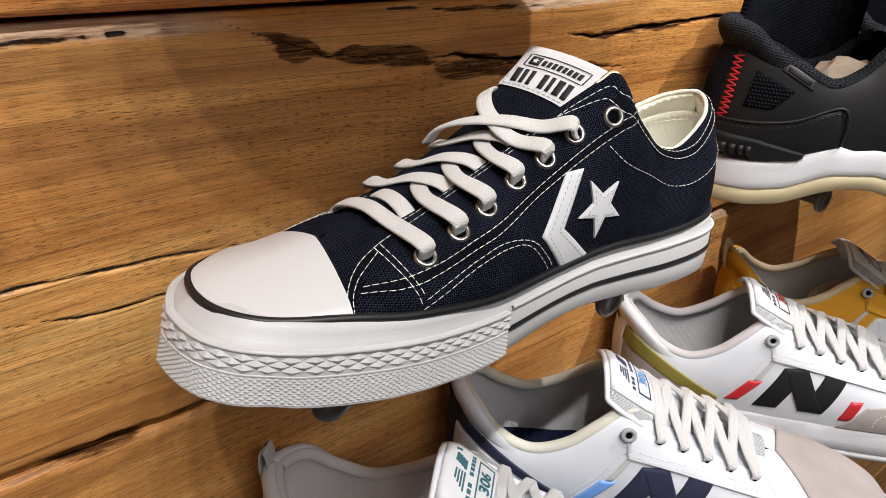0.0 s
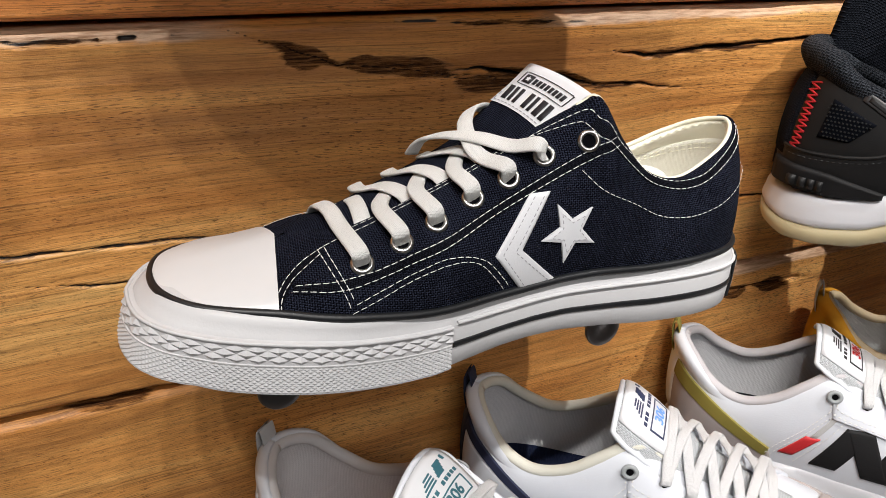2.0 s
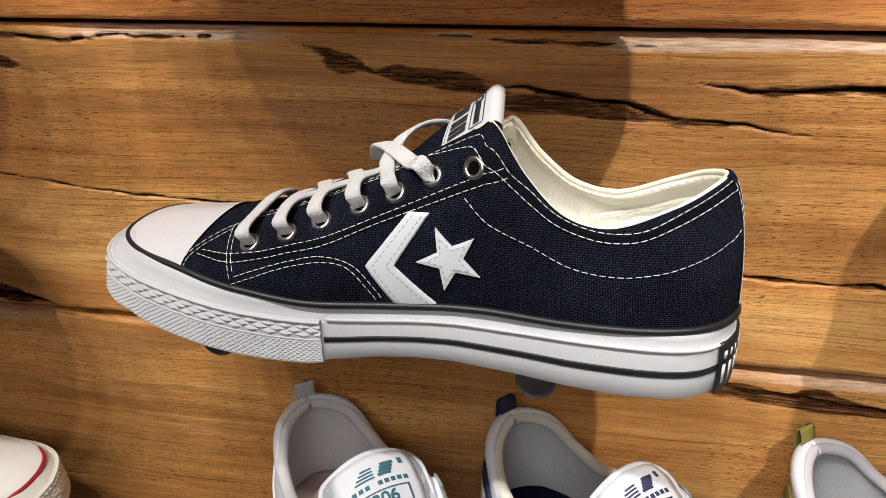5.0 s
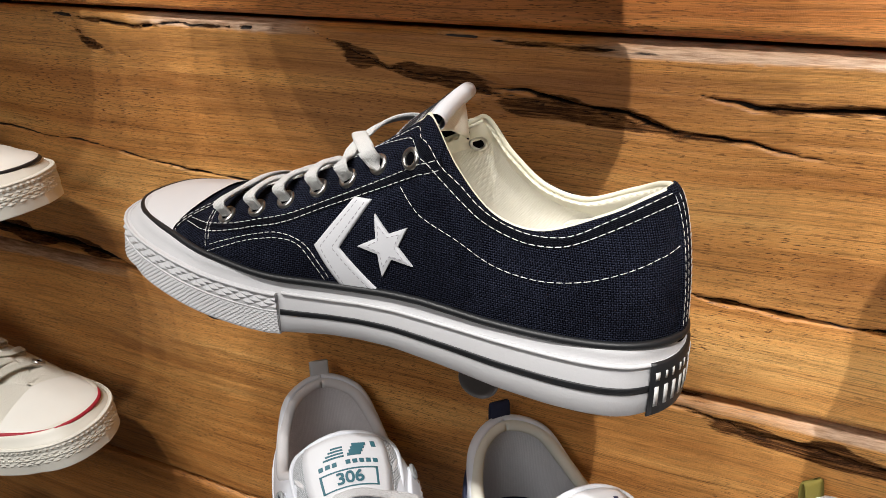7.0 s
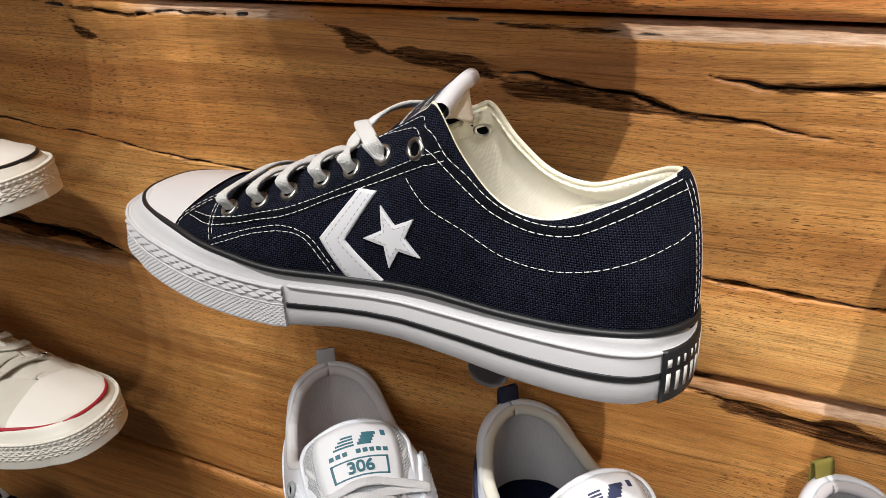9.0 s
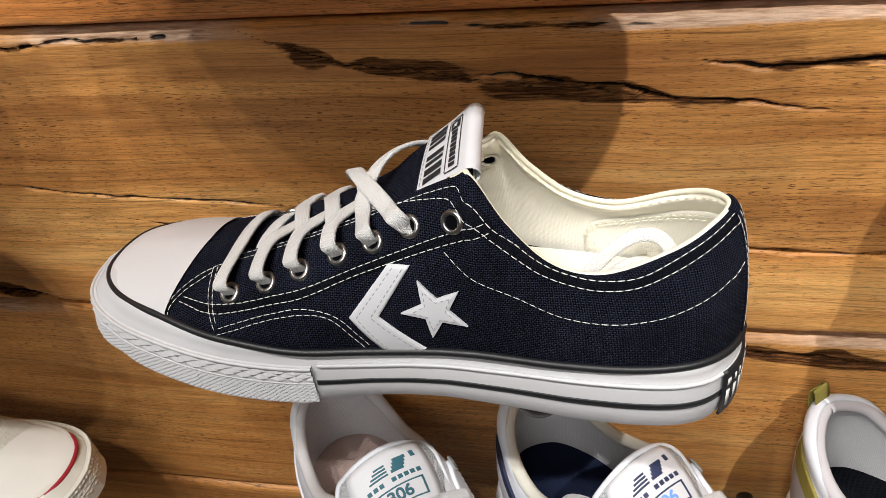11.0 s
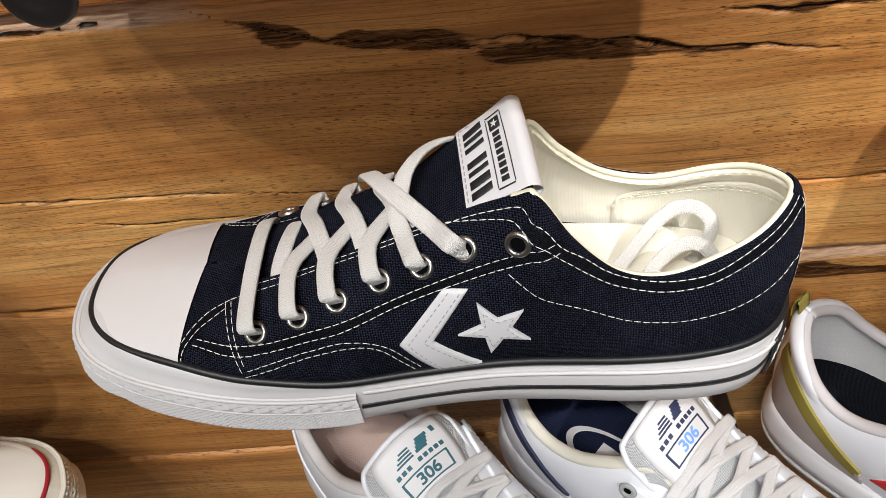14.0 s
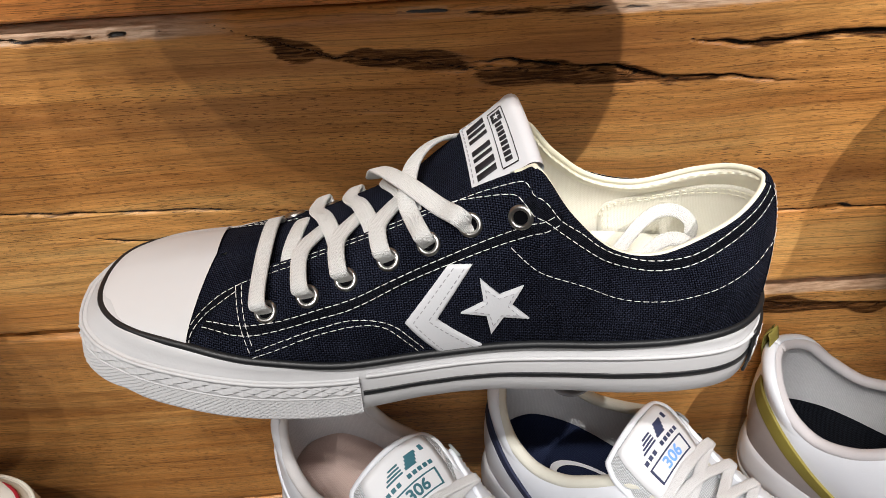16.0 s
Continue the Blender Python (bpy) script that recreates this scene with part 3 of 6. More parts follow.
# ---- shoes ----
# Every shoe is built lying along x, toe at x = 0, centre line at y = 0, ground near z = 0. Millimetres in the tables.
class Last:
    """The form of a shoe: sole outline, heights and the two sides of the upper."""

    def __init__(self, nodes, outline, bottom, top, lean=(0.6, 0.5), bulge=0.0, tuck=0.0, skew=0.0, sink=0.0, bend=0.0, flat=0.0, flare=0.0, tilt=0.0, upright=0.0, ease=1.5, widen=0.0, dip=0.9):
        self.nodes = np.asarray(nodes, float) / 1000
        self.rim = np.asarray(outline, float) / 1000
        self.bottom = np.asarray(bottom, float).T / 1000
        self.top = np.asarray(top, float).T / 1000
        self.lean, self.bulge, self.tuck = lean, bulge / 1000, tuck / 1000
        self.skew, self.sink = skew / 1000, sink / 1000
        self.bend, self.flat = bend / 1000, flat
        self.flare, self.tilt, self.upright = flare / 1000, tilt, upright
        self.ease, self.widen, self.dip = ease, widen / 1000, dip
        self.last = len(self.nodes) - 1

    def sway(self, P, ease=1.0):
        """The toe turns a little to the near side, most of all on its far edge."""
        k = self.bend * ease * np.exp(-(P[..., 0] / 0.085) ** 2)
        P = P.copy()
        P[..., 1] -= k * np.where(P[..., 1] > 0, 1 + P[..., 1] / 0.045, 1.0)
        return P

    def z0(self, x):
        return np.interp(x, *self.bottom)

    def z1(self, x):
        return np.interp(x, *self.top)

    def sheet(self, u0, u1, v0, v1, nu, nv, lift=0.0, sides=(-1, 1)):
        """Points of the upper: rows from v0 (low) to v1 (high), columns round the toe from one side to the other."""
        us = np.linspace(u0, u1, nu)
        vs = np.linspace(v0, v1, nv)
        cols = []
        for side in sides:
            seq = us[::-1] if side < 0 else us
            if side > 0 and -1 in sides and u0 == 0:
                seq = seq[1:]
            mirror = np.array([1, -1, 1, 1, -1, 1])
            K = spline(self.nodes, seq, self.nodes[1] * mirror, self.nodes[-2] * mirror)
            B, T = K[:, :3].copy(), K[:, 3:].copy()
            B[:, 1] = np.maximum(B[:, 1], 0) * side
            T[:, 1] = np.maximum(T[:, 1], 0) * side
            if side > 0:
                T[:, 2] -= self.sink * (1 + self.dip * np.exp(-((seq - 10) / 1.7) ** 2)) * np.clip(np.minimum((seq - 3.5) / 1.5, (self.last - seq) / self.ease), 0, 1)
                T[:, 1] += self.widen * np.clip(np.minimum((seq - 7) / 2.5, (self.last - seq) / 3.0), 0, 1)
                B[:, 0] += self.skew * np.exp(-B[:, 0] / 0.03) * B[:, 1] / 0.045
            out = np.stack([np.zeros(len(seq)), np.full(len(seq), side * 1.0), np.zeros(len(seq))], axis=1)
            tail = np.clip((seq - (self.last - 2.5)) / 2.5, 0, 1)[:, None]
            nose = np.clip(1 - seq / 2.0, 0, 1)[:, None]
            out = out * (1 - tail) + tail * np.array([1.0, 0, 0])
            out = out * (1 - nose) + nose * np.array([-1.0, 0, 0])
            up1 = np.stack([B[:, 0], B[:, 1], T[:, 2]], axis=1)
            full = (1 - self.flat) + self.flat * np.clip((seq - 2.5) / 2.5, 0, 1)[:, None]
            a1, a2 = self.lean[0] * full, self.lean[1] * full
            swell = self.bulge * np.clip((seq - 2) / 4, 0, 1)[:, None] * (1 - self.upright * tail)
            P1 = B + (up1 - B) * a1 + out * swell * 1.4
            P2 = T + (up1 - T) * a2 + out * swell * 0.2
            slope = np.gradient(T[:, 2]) / np.where(np.abs(np.gradient(T[:, 0])) < 1e-6, 1e-6, np.gradient(T[:, 0]))
            P2[:, 2] += np.where(np.abs(T[:, 1]) < 1e-6, np.clip(slope, -0.6, 0.6), 0) * (P2[:, 0] - T[:, 0]) * (seq < 5)
            v = vs[:, None, None]
            cols.append(B * (1 - v) ** 3 + 3 * P1 * v * (1 - v) ** 2 + 3 * P2 * v * v * (1 - v) + T * v ** 3)
        P = self.sway(np.concatenate(cols, axis=1), 1 - 0.6 * vs[:, None])
        P[..., 2] -= self.tilt * np.exp(-((P[..., 0] - 0.075) / 0.05) ** 2) * P[..., 1]
        if lift:
            P = P + self.out(P) * lift
        return P

    def over(self, u0, u1, nu, nv, lift=0.0):
        """The closed toe: rows from one side over the ridge to the other."""
        a = self.sheet(u0, u1, 0, 1, nu, nv, 0, (-1,))[:, ::-1]
        b = self.sheet(u0, u1, 0, 1, nu, nv, 0, (1,))[::-1]
        P = np.concatenate([a, b[1:]])
        return P + self.out(P) * lift if lift else P

    def out(self, P):
        N = normals(P)
        mid = np.array([P[..., 0].mean(), 0, P[..., 2].min() - 0.01])
        flip = np.sum(N * (P - mid), axis=-1).mean() < 0
        return -N if flip else N

    def loop(self, n=240):
        """The closed sole outline, anticlockwise from the toe's tip along -y, with outward normals."""
        side = spline(self.rim, np.linspace(0, len(self.rim) - 1, n // 2 + 1))
        side[:, 1] = np.maximum(side[:, 1], 0)
        near = side * [1, -1]
        far = side[1:-1][::-1].copy()
        far[:, 0] += self.skew * np.exp(-far[:, 0] / 0.025) * far[:, 1] / 0.025
        L = np.vstack([near, far])
        L3 = np.column_stack([L, np.zeros(len(L))])
        step = np.linalg.norm(np.diff(np.vstack([L3, L3[:1]]), axis=0), axis=1)
        s = np.concatenate([[0], np.cumsum(step)])
        t = np.linspace(0, s[-1], n, endpoint=False)
        C = np.vstack([L, L[:1]])
        L = np.stack([np.interp(t, s, C[:, k]) for k in (0, 1)], axis=1)
        d = np.roll(L, -1, 0) - np.roll(L, 1, 0)
        N = np.stack([d[:, 1], -d[:, 0]], axis=1)
        N /= np.linalg.norm(N, axis=1, keepdims=True)
        if (N[n // 4] * L[n // 4])[1] < 0:
            N = -N
        return self.sway(L), N, t

    def band(self, rows, n=240, keep=None):
        """Rows of (share of the height, outward shift in mm) lofted round the outline."""
        L, N, t = self.loop(n)
        P = []
        for f, o in rows:
            tuck = np.interp(L[:, 0], [0, 0.03, 0.09], [self.tuck, self.tuck * 0.5, 0]) * np.clip((f - 0.74) / 0.26, 0, 1)
            out = self.flare * np.clip(1 - f / 0.79, 0, 1) * np.clip(1 - L[:, 0] / 0.024, 0, 1)
            xy = L + N * (o / 1000 - tuck + out)[:, None]
            z = self.z0(L[:, 0]) * (1 - f) + self.z1(L[:, 0]) * f
            P.append(np.column_stack([xy, z]))
        P = np.array(P)
        return P if keep is None else P[:, keep]

    def arc(self, x0, x1, around, n=240):
        """Indices of the outline between two x on either side: round the toe or round the heel."""
        L, _, _ = self.loop(n)
        idx = np.arange(n)
        if around == "toe":
            near = idx[(L[:, 1] <= 1e-9) & (L[:, 0] <= x1 / 1000) & (idx <= n // 2)]
            far = idx[(idx > n // 2) & (L[:, 0] <= x1 / 1000)]
            return np.concatenate([far, near])
        return idx[(L[:, 0] >= x0 / 1000)]


def sole_body(last, rows, n=240):
    """The closed body of a sole."""
    P = last.band(rows, n)
    me = grid(P, wrap=True)
    bm = bmesh.new()
    bm.from_mesh(me)
    bpy.data.meshes.remove(me)
    bm.verts.ensure_lookup_table()
    k = len(rows)
    for base, flip in ((0, True), ((k - 1) * n, False)):
        half = n // 2
        for j in range(half):
            a, b, c, d = base + j, base + j + 1, base + (n - j - 1) % n, base + (n - j) % n
            q = []
            for i in (a, b, c, d):
                if i not in q:
                    q.append(i)
            if len(q) > 2:
                try:
                    bm.faces.new([bm.verts[i] for i in (q[::-1] if flip else q)])
                except ValueError:
                    pass
    return bm


def rhombs(last, keep_x, f0, f1, rows, cols, high, lift, n=960):
    """A moulded strip of interlocking rhombic pyramids round the toe."""
    idx = last.arc(0, keep_x, "toe", n)
    pick = idx[np.linspace(0, len(idx) - 1, cols + 1).round().astype(int)]
    L, N, _ = last.loop(n)
    verts, faces = [], []
    m = cols + 1
    for i in range(rows + 1):
        f = f0 + (f1 - f0) * i / rows
        for j in range(m):
            k = pick[j]
            o = lift + (high if (i + j) % 2 and 0 < i < rows else 0.0)
            o += 1000 * last.flare * max(1 - f / 0.79, 0) * max(1 - L[k, 0] / 0.024, 0)
            x, y = L[k] + N[k] * o / 1000
            verts.append((x, y, last.z0(L[k, 0]) * (1 - f) + last.z1(L[k, 0]) * f))
    for i in range(rows):
        for j in range(cols):
            a, b, c, d = i * m + j, i * m + j + 1, (i + 1) * m + j + 1, (i + 1) * m + j
            faces += [(a, b, c), (a, c, d)] if (i + j) % 2 == 0 else [(a, b, d), (b, c, d)]
    return mesh_of(verts, faces)


FOREFOOT = [(12.3, 0, 61.5, 17.5, 0, 63.8), (15.3, 17.3, 61.2, 25, 0, 65.2), (29.2, 30.3, 58.8, 41, 0, 67.6), (56, 38.8, 55.6, 62, 0, 71.0), (72, 42.6, 52.4, 76, 6, 75), (87.5, 44.6, 50.4, 86, 14.5, 77), (117, 45.2, 47.9, 112, 15, 86), (147, 41.3, 48.7, 142, 14, 99)]
HINDFOOT = [(177, 38.2, 49.5, 171, 16, 115), (193, 37.2, 49, 189, 20.5, 126), (199, 37.0, 48.7, 196.7, 24.5, 129.3), (212, 36.3, 48.4, 209, 27, 111), (230, 35.4, 47.7, 225, 27.5, 94.8), (256, 33, 47, 245, 26, 90.2), (279, 27, 46, 268, 21, 98.8), (293, 16, 45, 281, 12.5, 105), (299, 0, 44, 287.8, 0, 107.5)]
MAIN = Last(
    nodes=FOREFOOT + HINDFOOT,
    outline=[(3.2, 0), (3.9, 11), (6.4, 20.5), (10.5, 27), (18.5, 34), (33, 40.8), (50, 45.0), (68, 47.8), (84, 48.8), (101, 48.6), (118, 47.2), (150, 43.2), (180, 40.2), (210, 38.6), (240, 37.6), (268, 34.5), (284, 29), (293.5, 20), (298.5, 10), (300, 0)],
    bottom=[(-4, 38.5), (3, 36.5), (14, 33), (31, 29), (48, 26), (66, 23.4), (83, 21.7), (100, 20.7), (118, 20.4), (136, 22.9), (150, 24.9), (165, 25.7), (182, 25.4), (208, 22.4), (230, 19.3), (255, 17), (281, 15.8), (303, 16)],
    top=[(0, 63), (10, 62.4), (20, 61.2), (35, 59.3), (51, 57), (68, 54.6), (84, 52.3), (101, 50.8), (118, 49.6), (135, 49.2), (150, 49.6), (168, 50.8), (185, 51.2), (207, 50.2), (232, 49.4), (255, 48.5), (280, 47.4), (303, 45.6)],
    lean=(0.55, 0.45), bulge=4.0, tuck=7.0, skew=6.0, sink=4.6, bend=3.4, flat=0.40, flare=6.5, tilt=0.045, upright=1.15, ease=3.0, widen=3.4, dip=1.7)

EYELETS = [(89.9, 71.9), (107.0, 77.5), (122.6, 83.5), (139.5, 90.9), (155.5, 97.9), (171.5, 106.4), (189.9, 112.6)]


# seams of one side: x, distance from the centre line, z
EYESTAY_SEAMS = [
    [(63.8, 34.2, 64.2), (79.4, 37.9, 65.1), (94.8, 38.6, 68.2), (110.5, 37.4, 72.9), (126.5, 35.8, 78.2), (149.8, 32.2, 88.9), (181.3, 31.0, 104.4), (204, 32.0, 115.0)],
    [(62.0, 35.8, 62.5), (79.3, 40.2, 62.4), (94.6, 40.5, 65.6), (110.4, 39.4, 70.3), (126.3, 37.9, 75.2), (149.6, 33.9, 86.2), (181.2, 32.5, 100.8), (206.5, 32.0, 111.5)],
    [(83.4, 43.7, 55.8), (94.3, 43.6, 59.6), (110.1, 42.3, 65.2), (126.0, 41.3, 68.9), (137.5, 41.4, 67.6), (146.7, 42.0, 58.4), (150.4, 41.3, 52.8)],
    [(85.1, 43.2, 58.6), (94.4, 42.7, 61.9), (110.2, 41.3, 67.2), (126.0, 40.3, 71.0), (139.9, 41.0, 68.8), (149.5, 41.7, 59.1), (152.8, 41.2, 53.7)],
]
TOE_SEAMS = [
    [(75.4, 22.2, 72.6), (81.5, 41.1, 61.8), (83.4, 43.7, 55.8)],
    [(78.2, 22.7, 73.3), (83.3, 40.5, 63.2), (85.1, 43.3, 58.1)],
    [(78.0, 22.2, 73.3), (68.3, 24.9, 69.9), (61.5, 29.6, 66.5), (56.8, 35.3, 61.8), (54.9, 37.9, 56.0)],
    [(76.4, 25.0, 71.9), (69.5, 28.1, 68.9), (63.8, 31.1, 66.1), (59.1, 35.7, 61.9), (57.2, 38.5, 56.0)],
    [(78.0, 22.2, 73.3), (99.0, 20.5, 80.3), (112.1, 18.8, 85.6), (140, 17.5, 96.5), (161.8, 18.4, 108.5), (173.8, 19.5, 115.0), (185.5, 22.5, 121.5), (191.5, 25.2, 124.6), (195.2, 27.0, 122.4)],
    [(88.0, 18.2, 76.3), (112.1, 16.9, 86.4), (140, 15.8, 97.4), (161.8, 16.6, 107.0), (178, 21.0, 114.8), (187.5, 26.0, 119.6), (191.8, 28.0, 117.4)],
]
COLLAR_SEAMS = [
    [(195.2, 27.0, 122.4), (203, 30.5, 111.8), (211.2, 30.3, 104.9), (221, 30, 96), (232, 29.5, 90.8), (244, 28.6, 88.4), (257.4, 26.8, 90.1), (270, 22.6, 96.8), (281.6, 14.7, 102.8), (288.5, 2, 105)],
    [(191.8, 28.0, 117.4), (201, 32, 109.8), (208.9, 32.5, 102.8), (221, 32, 92.8), (232.6, 31, 87.4), (244.1, 30.2, 85.2), (256.9, 28.8, 86.8), (270.3, 25, 93.2), (283, 16, 99.6), (290, 2, 102)],
    [(186.5, 33.4, 101), (193.8, 36.4, 94.3), (200.7, 37.5, 90), (213.6, 37.2, 84.1), (230, 36.1, 75.8), (248, 34.5, 72.9), (264, 31.4, 74.6), (277, 27, 78.5), (288, 19, 83), (295.5, 6, 87.5)],
]
HEEL_SEAMS = [
    [(288.8, 4.6, 104.5), (294.2, 5.0, 90.9), (297.2, 5.2, 74.7), (299.2, 5.2, 48.9)],
    [(289.2, 2.0, 104.5), (294.6, 2.2, 90.9), (297.6, 2.2, 74.7), (299.6, 2.2, 48.9)],
]
SEAMS = EYESTAY_SEAMS + TOE_SEAMS + COLLAR_SEAMS + HEEL_SEAMS


def star_shape(cx, cz, r_out, r_in, turn):
    return [(cx + (r_out if k % 2 == 0 else r_in) * math.cos(turn + k * math.pi / 5), cz + (r_out if k % 2 == 0 else r_in) * math.sin(turn + k * math.pi / 5)) for k in range(10)]


def canvas_low_top(at, label, group, cloth, lining, line, rubber, full=True, lace_mat=None, words=("navy woven canvas", "black rubber welt line")):
    shoe = thing("canvas_shoe", label, "shoe", group, at)
    L = MAIN
    lace_mat = lace_mat or LACE
    NAVY, CREAM, BLACK_RUBBER, RUBBER, CAP = cloth, lining, line, rubber[0], rubber[1]
    # sole
    part("foxing", sole_body(L, [(0, -5), (0.02, -1.2), (0.06, 0), (0.30, 0.4), (0.76, 0.0), (0.83, -0.9), (0.92, -1.4), (0.99, -1.6), (1.03, -3), (1.05, -7)]), RUBBER, shoe, "white rubber sidewall of the sole")
    heel = L.arc(125.0, 0, "heel", 720)
    part("sole_stripe", solid(L.band([(0.38, 0.5), (0.395, 0.9), (0.475, 0.9), (0.49, 0.5)], 720, heel), 0.0006), BLACK_RUBBER, shoe, "thin rubber stripe")
    bead = L.band([(0.80, 0.3)], keep=L.arc(125, 0, "heel"))[0]
    part("foxing_bead", tube(bead, 0.0009), RUBBER, shoe)
    welt = L.sheet(0, L.last, 0.03, 0.06, 120, 2, 0.0007)[0]
    for _ in range(3):
        welt[1:-1] = (welt[:-2] + 2 * welt[1:-1] + welt[2:]) / 4
    part("welt", tube(np.vstack([welt, welt[:1]]), 0.0018 if full else 0.0016, 10), BLACK_RUBBER, shoe, words[1])
    # toe bumper
    lo = L.band([(0.0, -2.0), (0.02, 1.0), (0.04, 1.2), (0.44, 1.2), (0.45, 1.9), (0.465, 1.9), (0.47, 1.0), (0.74, 1.0), (0.75, 1.7), (0.775, 1.3), (0.79, 0.0)], keep=L.arc(0, 126, "toe"))
    part("toe_bumper", solid(lo, 0.0012), RUBBER, shoe, "thick white textured toe bumper", smooth=False)
    if full:
        part("bumper_relief", rhombs(L, 125.5, 0.470, 0.742, 4, 74, 1.2, 1.4), RUBBER, shoe, "moulded rubber diamonds", smooth=False)
        part("bumper_knurl", rhombs(L, 125.5, 0.040, 0.447, 12, 210, 0.45, 1.6), RUBBER, shoe, "fine knurled rubber", smooth=False)
    else:
        part("bumper_relief", rhombs(L, 125.5, 0.26, 0.62, 6, 92, 0.7, 1.3), RUBBER, shoe, "moulded rubber diamonds", smooth=False)
        part("bumper_ribs", rhombs(L, 125.5, 0.63, 0.76, 2, 150, 0.9, 1.5), RUBBER, shoe, "moulded rubber ribs", smooth=False)
    rope = L.band([(0.765, 1.6)], keep=L.arc(0, 126, "toe"))[0]
    part("bumper_rope", tube(rope, 0.0009), RUBBER, shoe)
    # upper
    P = L.sheet(2.5, L.last, 0, 1, 170, 28)
    upper = part("upper", grid(P), NAVY, shoe, words[0])
    skin = Skin([upper.data])
    cap = L.over(0.0, 3.0, 44, 24, 0.0012)
    front = (cap[:, 0] + cap[::-1, 0]) / 2
    cap[:, 0] = front
    cap[:, 1] = cap[:, 1] * 0.7 + 0.3 * (cap[:, 0] + cap[:, 2]) / 2
    dome = bmesh.new()
    dome.from_mesh(grid(cap))
    bmesh.ops.remove_doubles(dome, verts=dome.verts[:], dist=0.00002)
    part("toe_cap", dome, CAP, shoe, "smooth white rubber toe cap")
    # lining with a cream bound edge
    Q = L.sheet(5.4, L.last, 0.05, 1, 110, 20)
    inner = L.sheet(5.4, L.last, 0.05, 1, 110, 20, -0.0028)
    half = inner.shape[1] // 2
    pads = []
    for name, sl in (("lining", slice(0, half)), ("lining", slice(half, None))):
        # along the lacing the canvas folds over the lining
        fold = np.where(Q[-1:, sl, :1] < 0.186, -0.0045, 0.0) * np.array([0, 0, 1.0])
        rim = (Q[-1:, sl] + inner[-1:, sl]) / 2 + [0, 0, 0.0012] + fold
        part(name, grid(inner[:12, sl]), CREAM, shoe, "cream woven cotton lining")
        pad = inner[11:, sl].copy()
        puff = np.sin(np.linspace(0, math.pi, len(pad)))[:, None, None] * 0.0024
        pad = pad - np.sign(pad[..., 1:2]) * puff * np.array([0, 1.0, 0])
        pads.append(pad)
        pad[-3:] += np.where(pad[-3:, :, :1] < 0.186, -0.004, 0.0) * np.array([0, 0, 1.0])
        part("collar_lining", grid(np.concatenate([pad, rim, Q[-1:, sl] + [0, 0, 0.0004] + fold * 1.4])), CREAM_SMOOTH, shoe, "smooth padded cream collar lining")
        edge = (Q[-1, sl] * 0.55 + inner[-1, sl] * 0.45) + [0, 0, 0.0004]
        part("collar_binding", tube(edge[edge[:, 0] > 0.187], 0.0012, 8), CREAM_EDGE, shoe, "cream bound collar edge")
    hem = []
    for pad in pads:
        for row in (-2, -3):
            line = pad[row]
            face = np.array([[0, -1.0 if q[1] > 0 else 1.0, 0.3] for q in line])
            hem.append((line + face * 0.0007, face))
    tagged(part("hem_stitching", dashes(hem, 0.0030, 0.0012, 0.0003), CREAM_EDGE, shoe), kind="stuff")
    # a stiffener sewn inside the heel
    us, share = np.linspace(12.1, L.last, 40), np.linspace(0, 1, 14)
    for side, seq in ((-1, us[::-1]), (1, us)):
        rows_in = L.sheet(12.1, L.last, 0.05, 0.62, 40, 40, -0.0036, (side,))
        tall = 0.35 + 0.65 * np.sqrt(np.clip((seq - 12.1) / 1.1, 0, 1))
        P = np.array([[[np.interp(f * h * 39, np.arange(40), rows_in[:, c, d]) for d in range(3)] for c, h in enumerate(tall)] for f in share])
        part("heel_stiffener", solid(P, 0.0005), CREAM, shoe, "cream cloth piece inside the heel")
        inward = np.tile([-0.3, -1.0 * side, 0.3], (40, 1))
        runs_in = []
        for inset in (1, 2):
            line = P[-1 - inset] + inward * 0.0008
            runs_in.append((line, inward))
            foremost = 0 if P[0, 0, 0] < P[0, -1, 0] else -1
            post = P[:-inset, foremost + (inset if foremost == 0 else -inset)]
            runs_in.append((post + inward[0] * 0.0008, np.tile(inward[0], (len(post), 1))))
        tagged(part("stiffener_stitching", dashes(runs_in, 0.0024, 0.0010, 0.0003), CREAM_EDGE, shoe), kind="stuff")
    foot = L.band([(1.18, -7.0)], n=120)[0]
    half = 60
    grid_pts = [[foot[j] * (1 - f) + foot[(120 - j) % 120] * f for f in np.linspace(0, 1, 9)] for j in range(1, half) if foot[j][0] > 0.105]
    part("insole", grid(np.array(grid_pts)), CREAM, shoe, "cream cloth insole")
    # tongue
    mid = curve_through([(66, 1, 69), (90, 2, 74.5), (120, 2, 86), (148, 2, 98.5), (160, 2, 107.5), (170, 2, 115.0), (180, 2, 121.8), (186, 2, 126.4), (189.8, 2, 129.6)], 2.0) / 1000
    s = np.linspace(0, 1, len(mid))
    half_w = np.interp(s, [0, 0.3, 0.75, 1], [0.011, 0.017, 0.0190, 0.0212])
    w = np.linspace(-1, 1, 17)
    T = mid[:, None] + np.stack([np.zeros((len(mid), 17)), half_w[:, None] * w[None], 0.0035 * (1 - w[None] ** 2) * (1 - 0.6 * s[:, None])], axis=-1)
    T[..., 2] += 0.0019 * w[None] * s[:, None] ** 2
    T[..., 0] -= 0.0035 * w[None] * s[:, None] ** 2
    cut = int(np.argmax(mid[:, 0] > 0.1695))
    part("tongue", solid(T, -0.0040), NAVY, shoe, "canvas tongue")
    tab = T[cut:]
    tn = normals(tab)
    if tn[..., 2].mean() < 0:
        tn = -tn
    roll = 0.0037
    topf = tab + tn * 0.0008
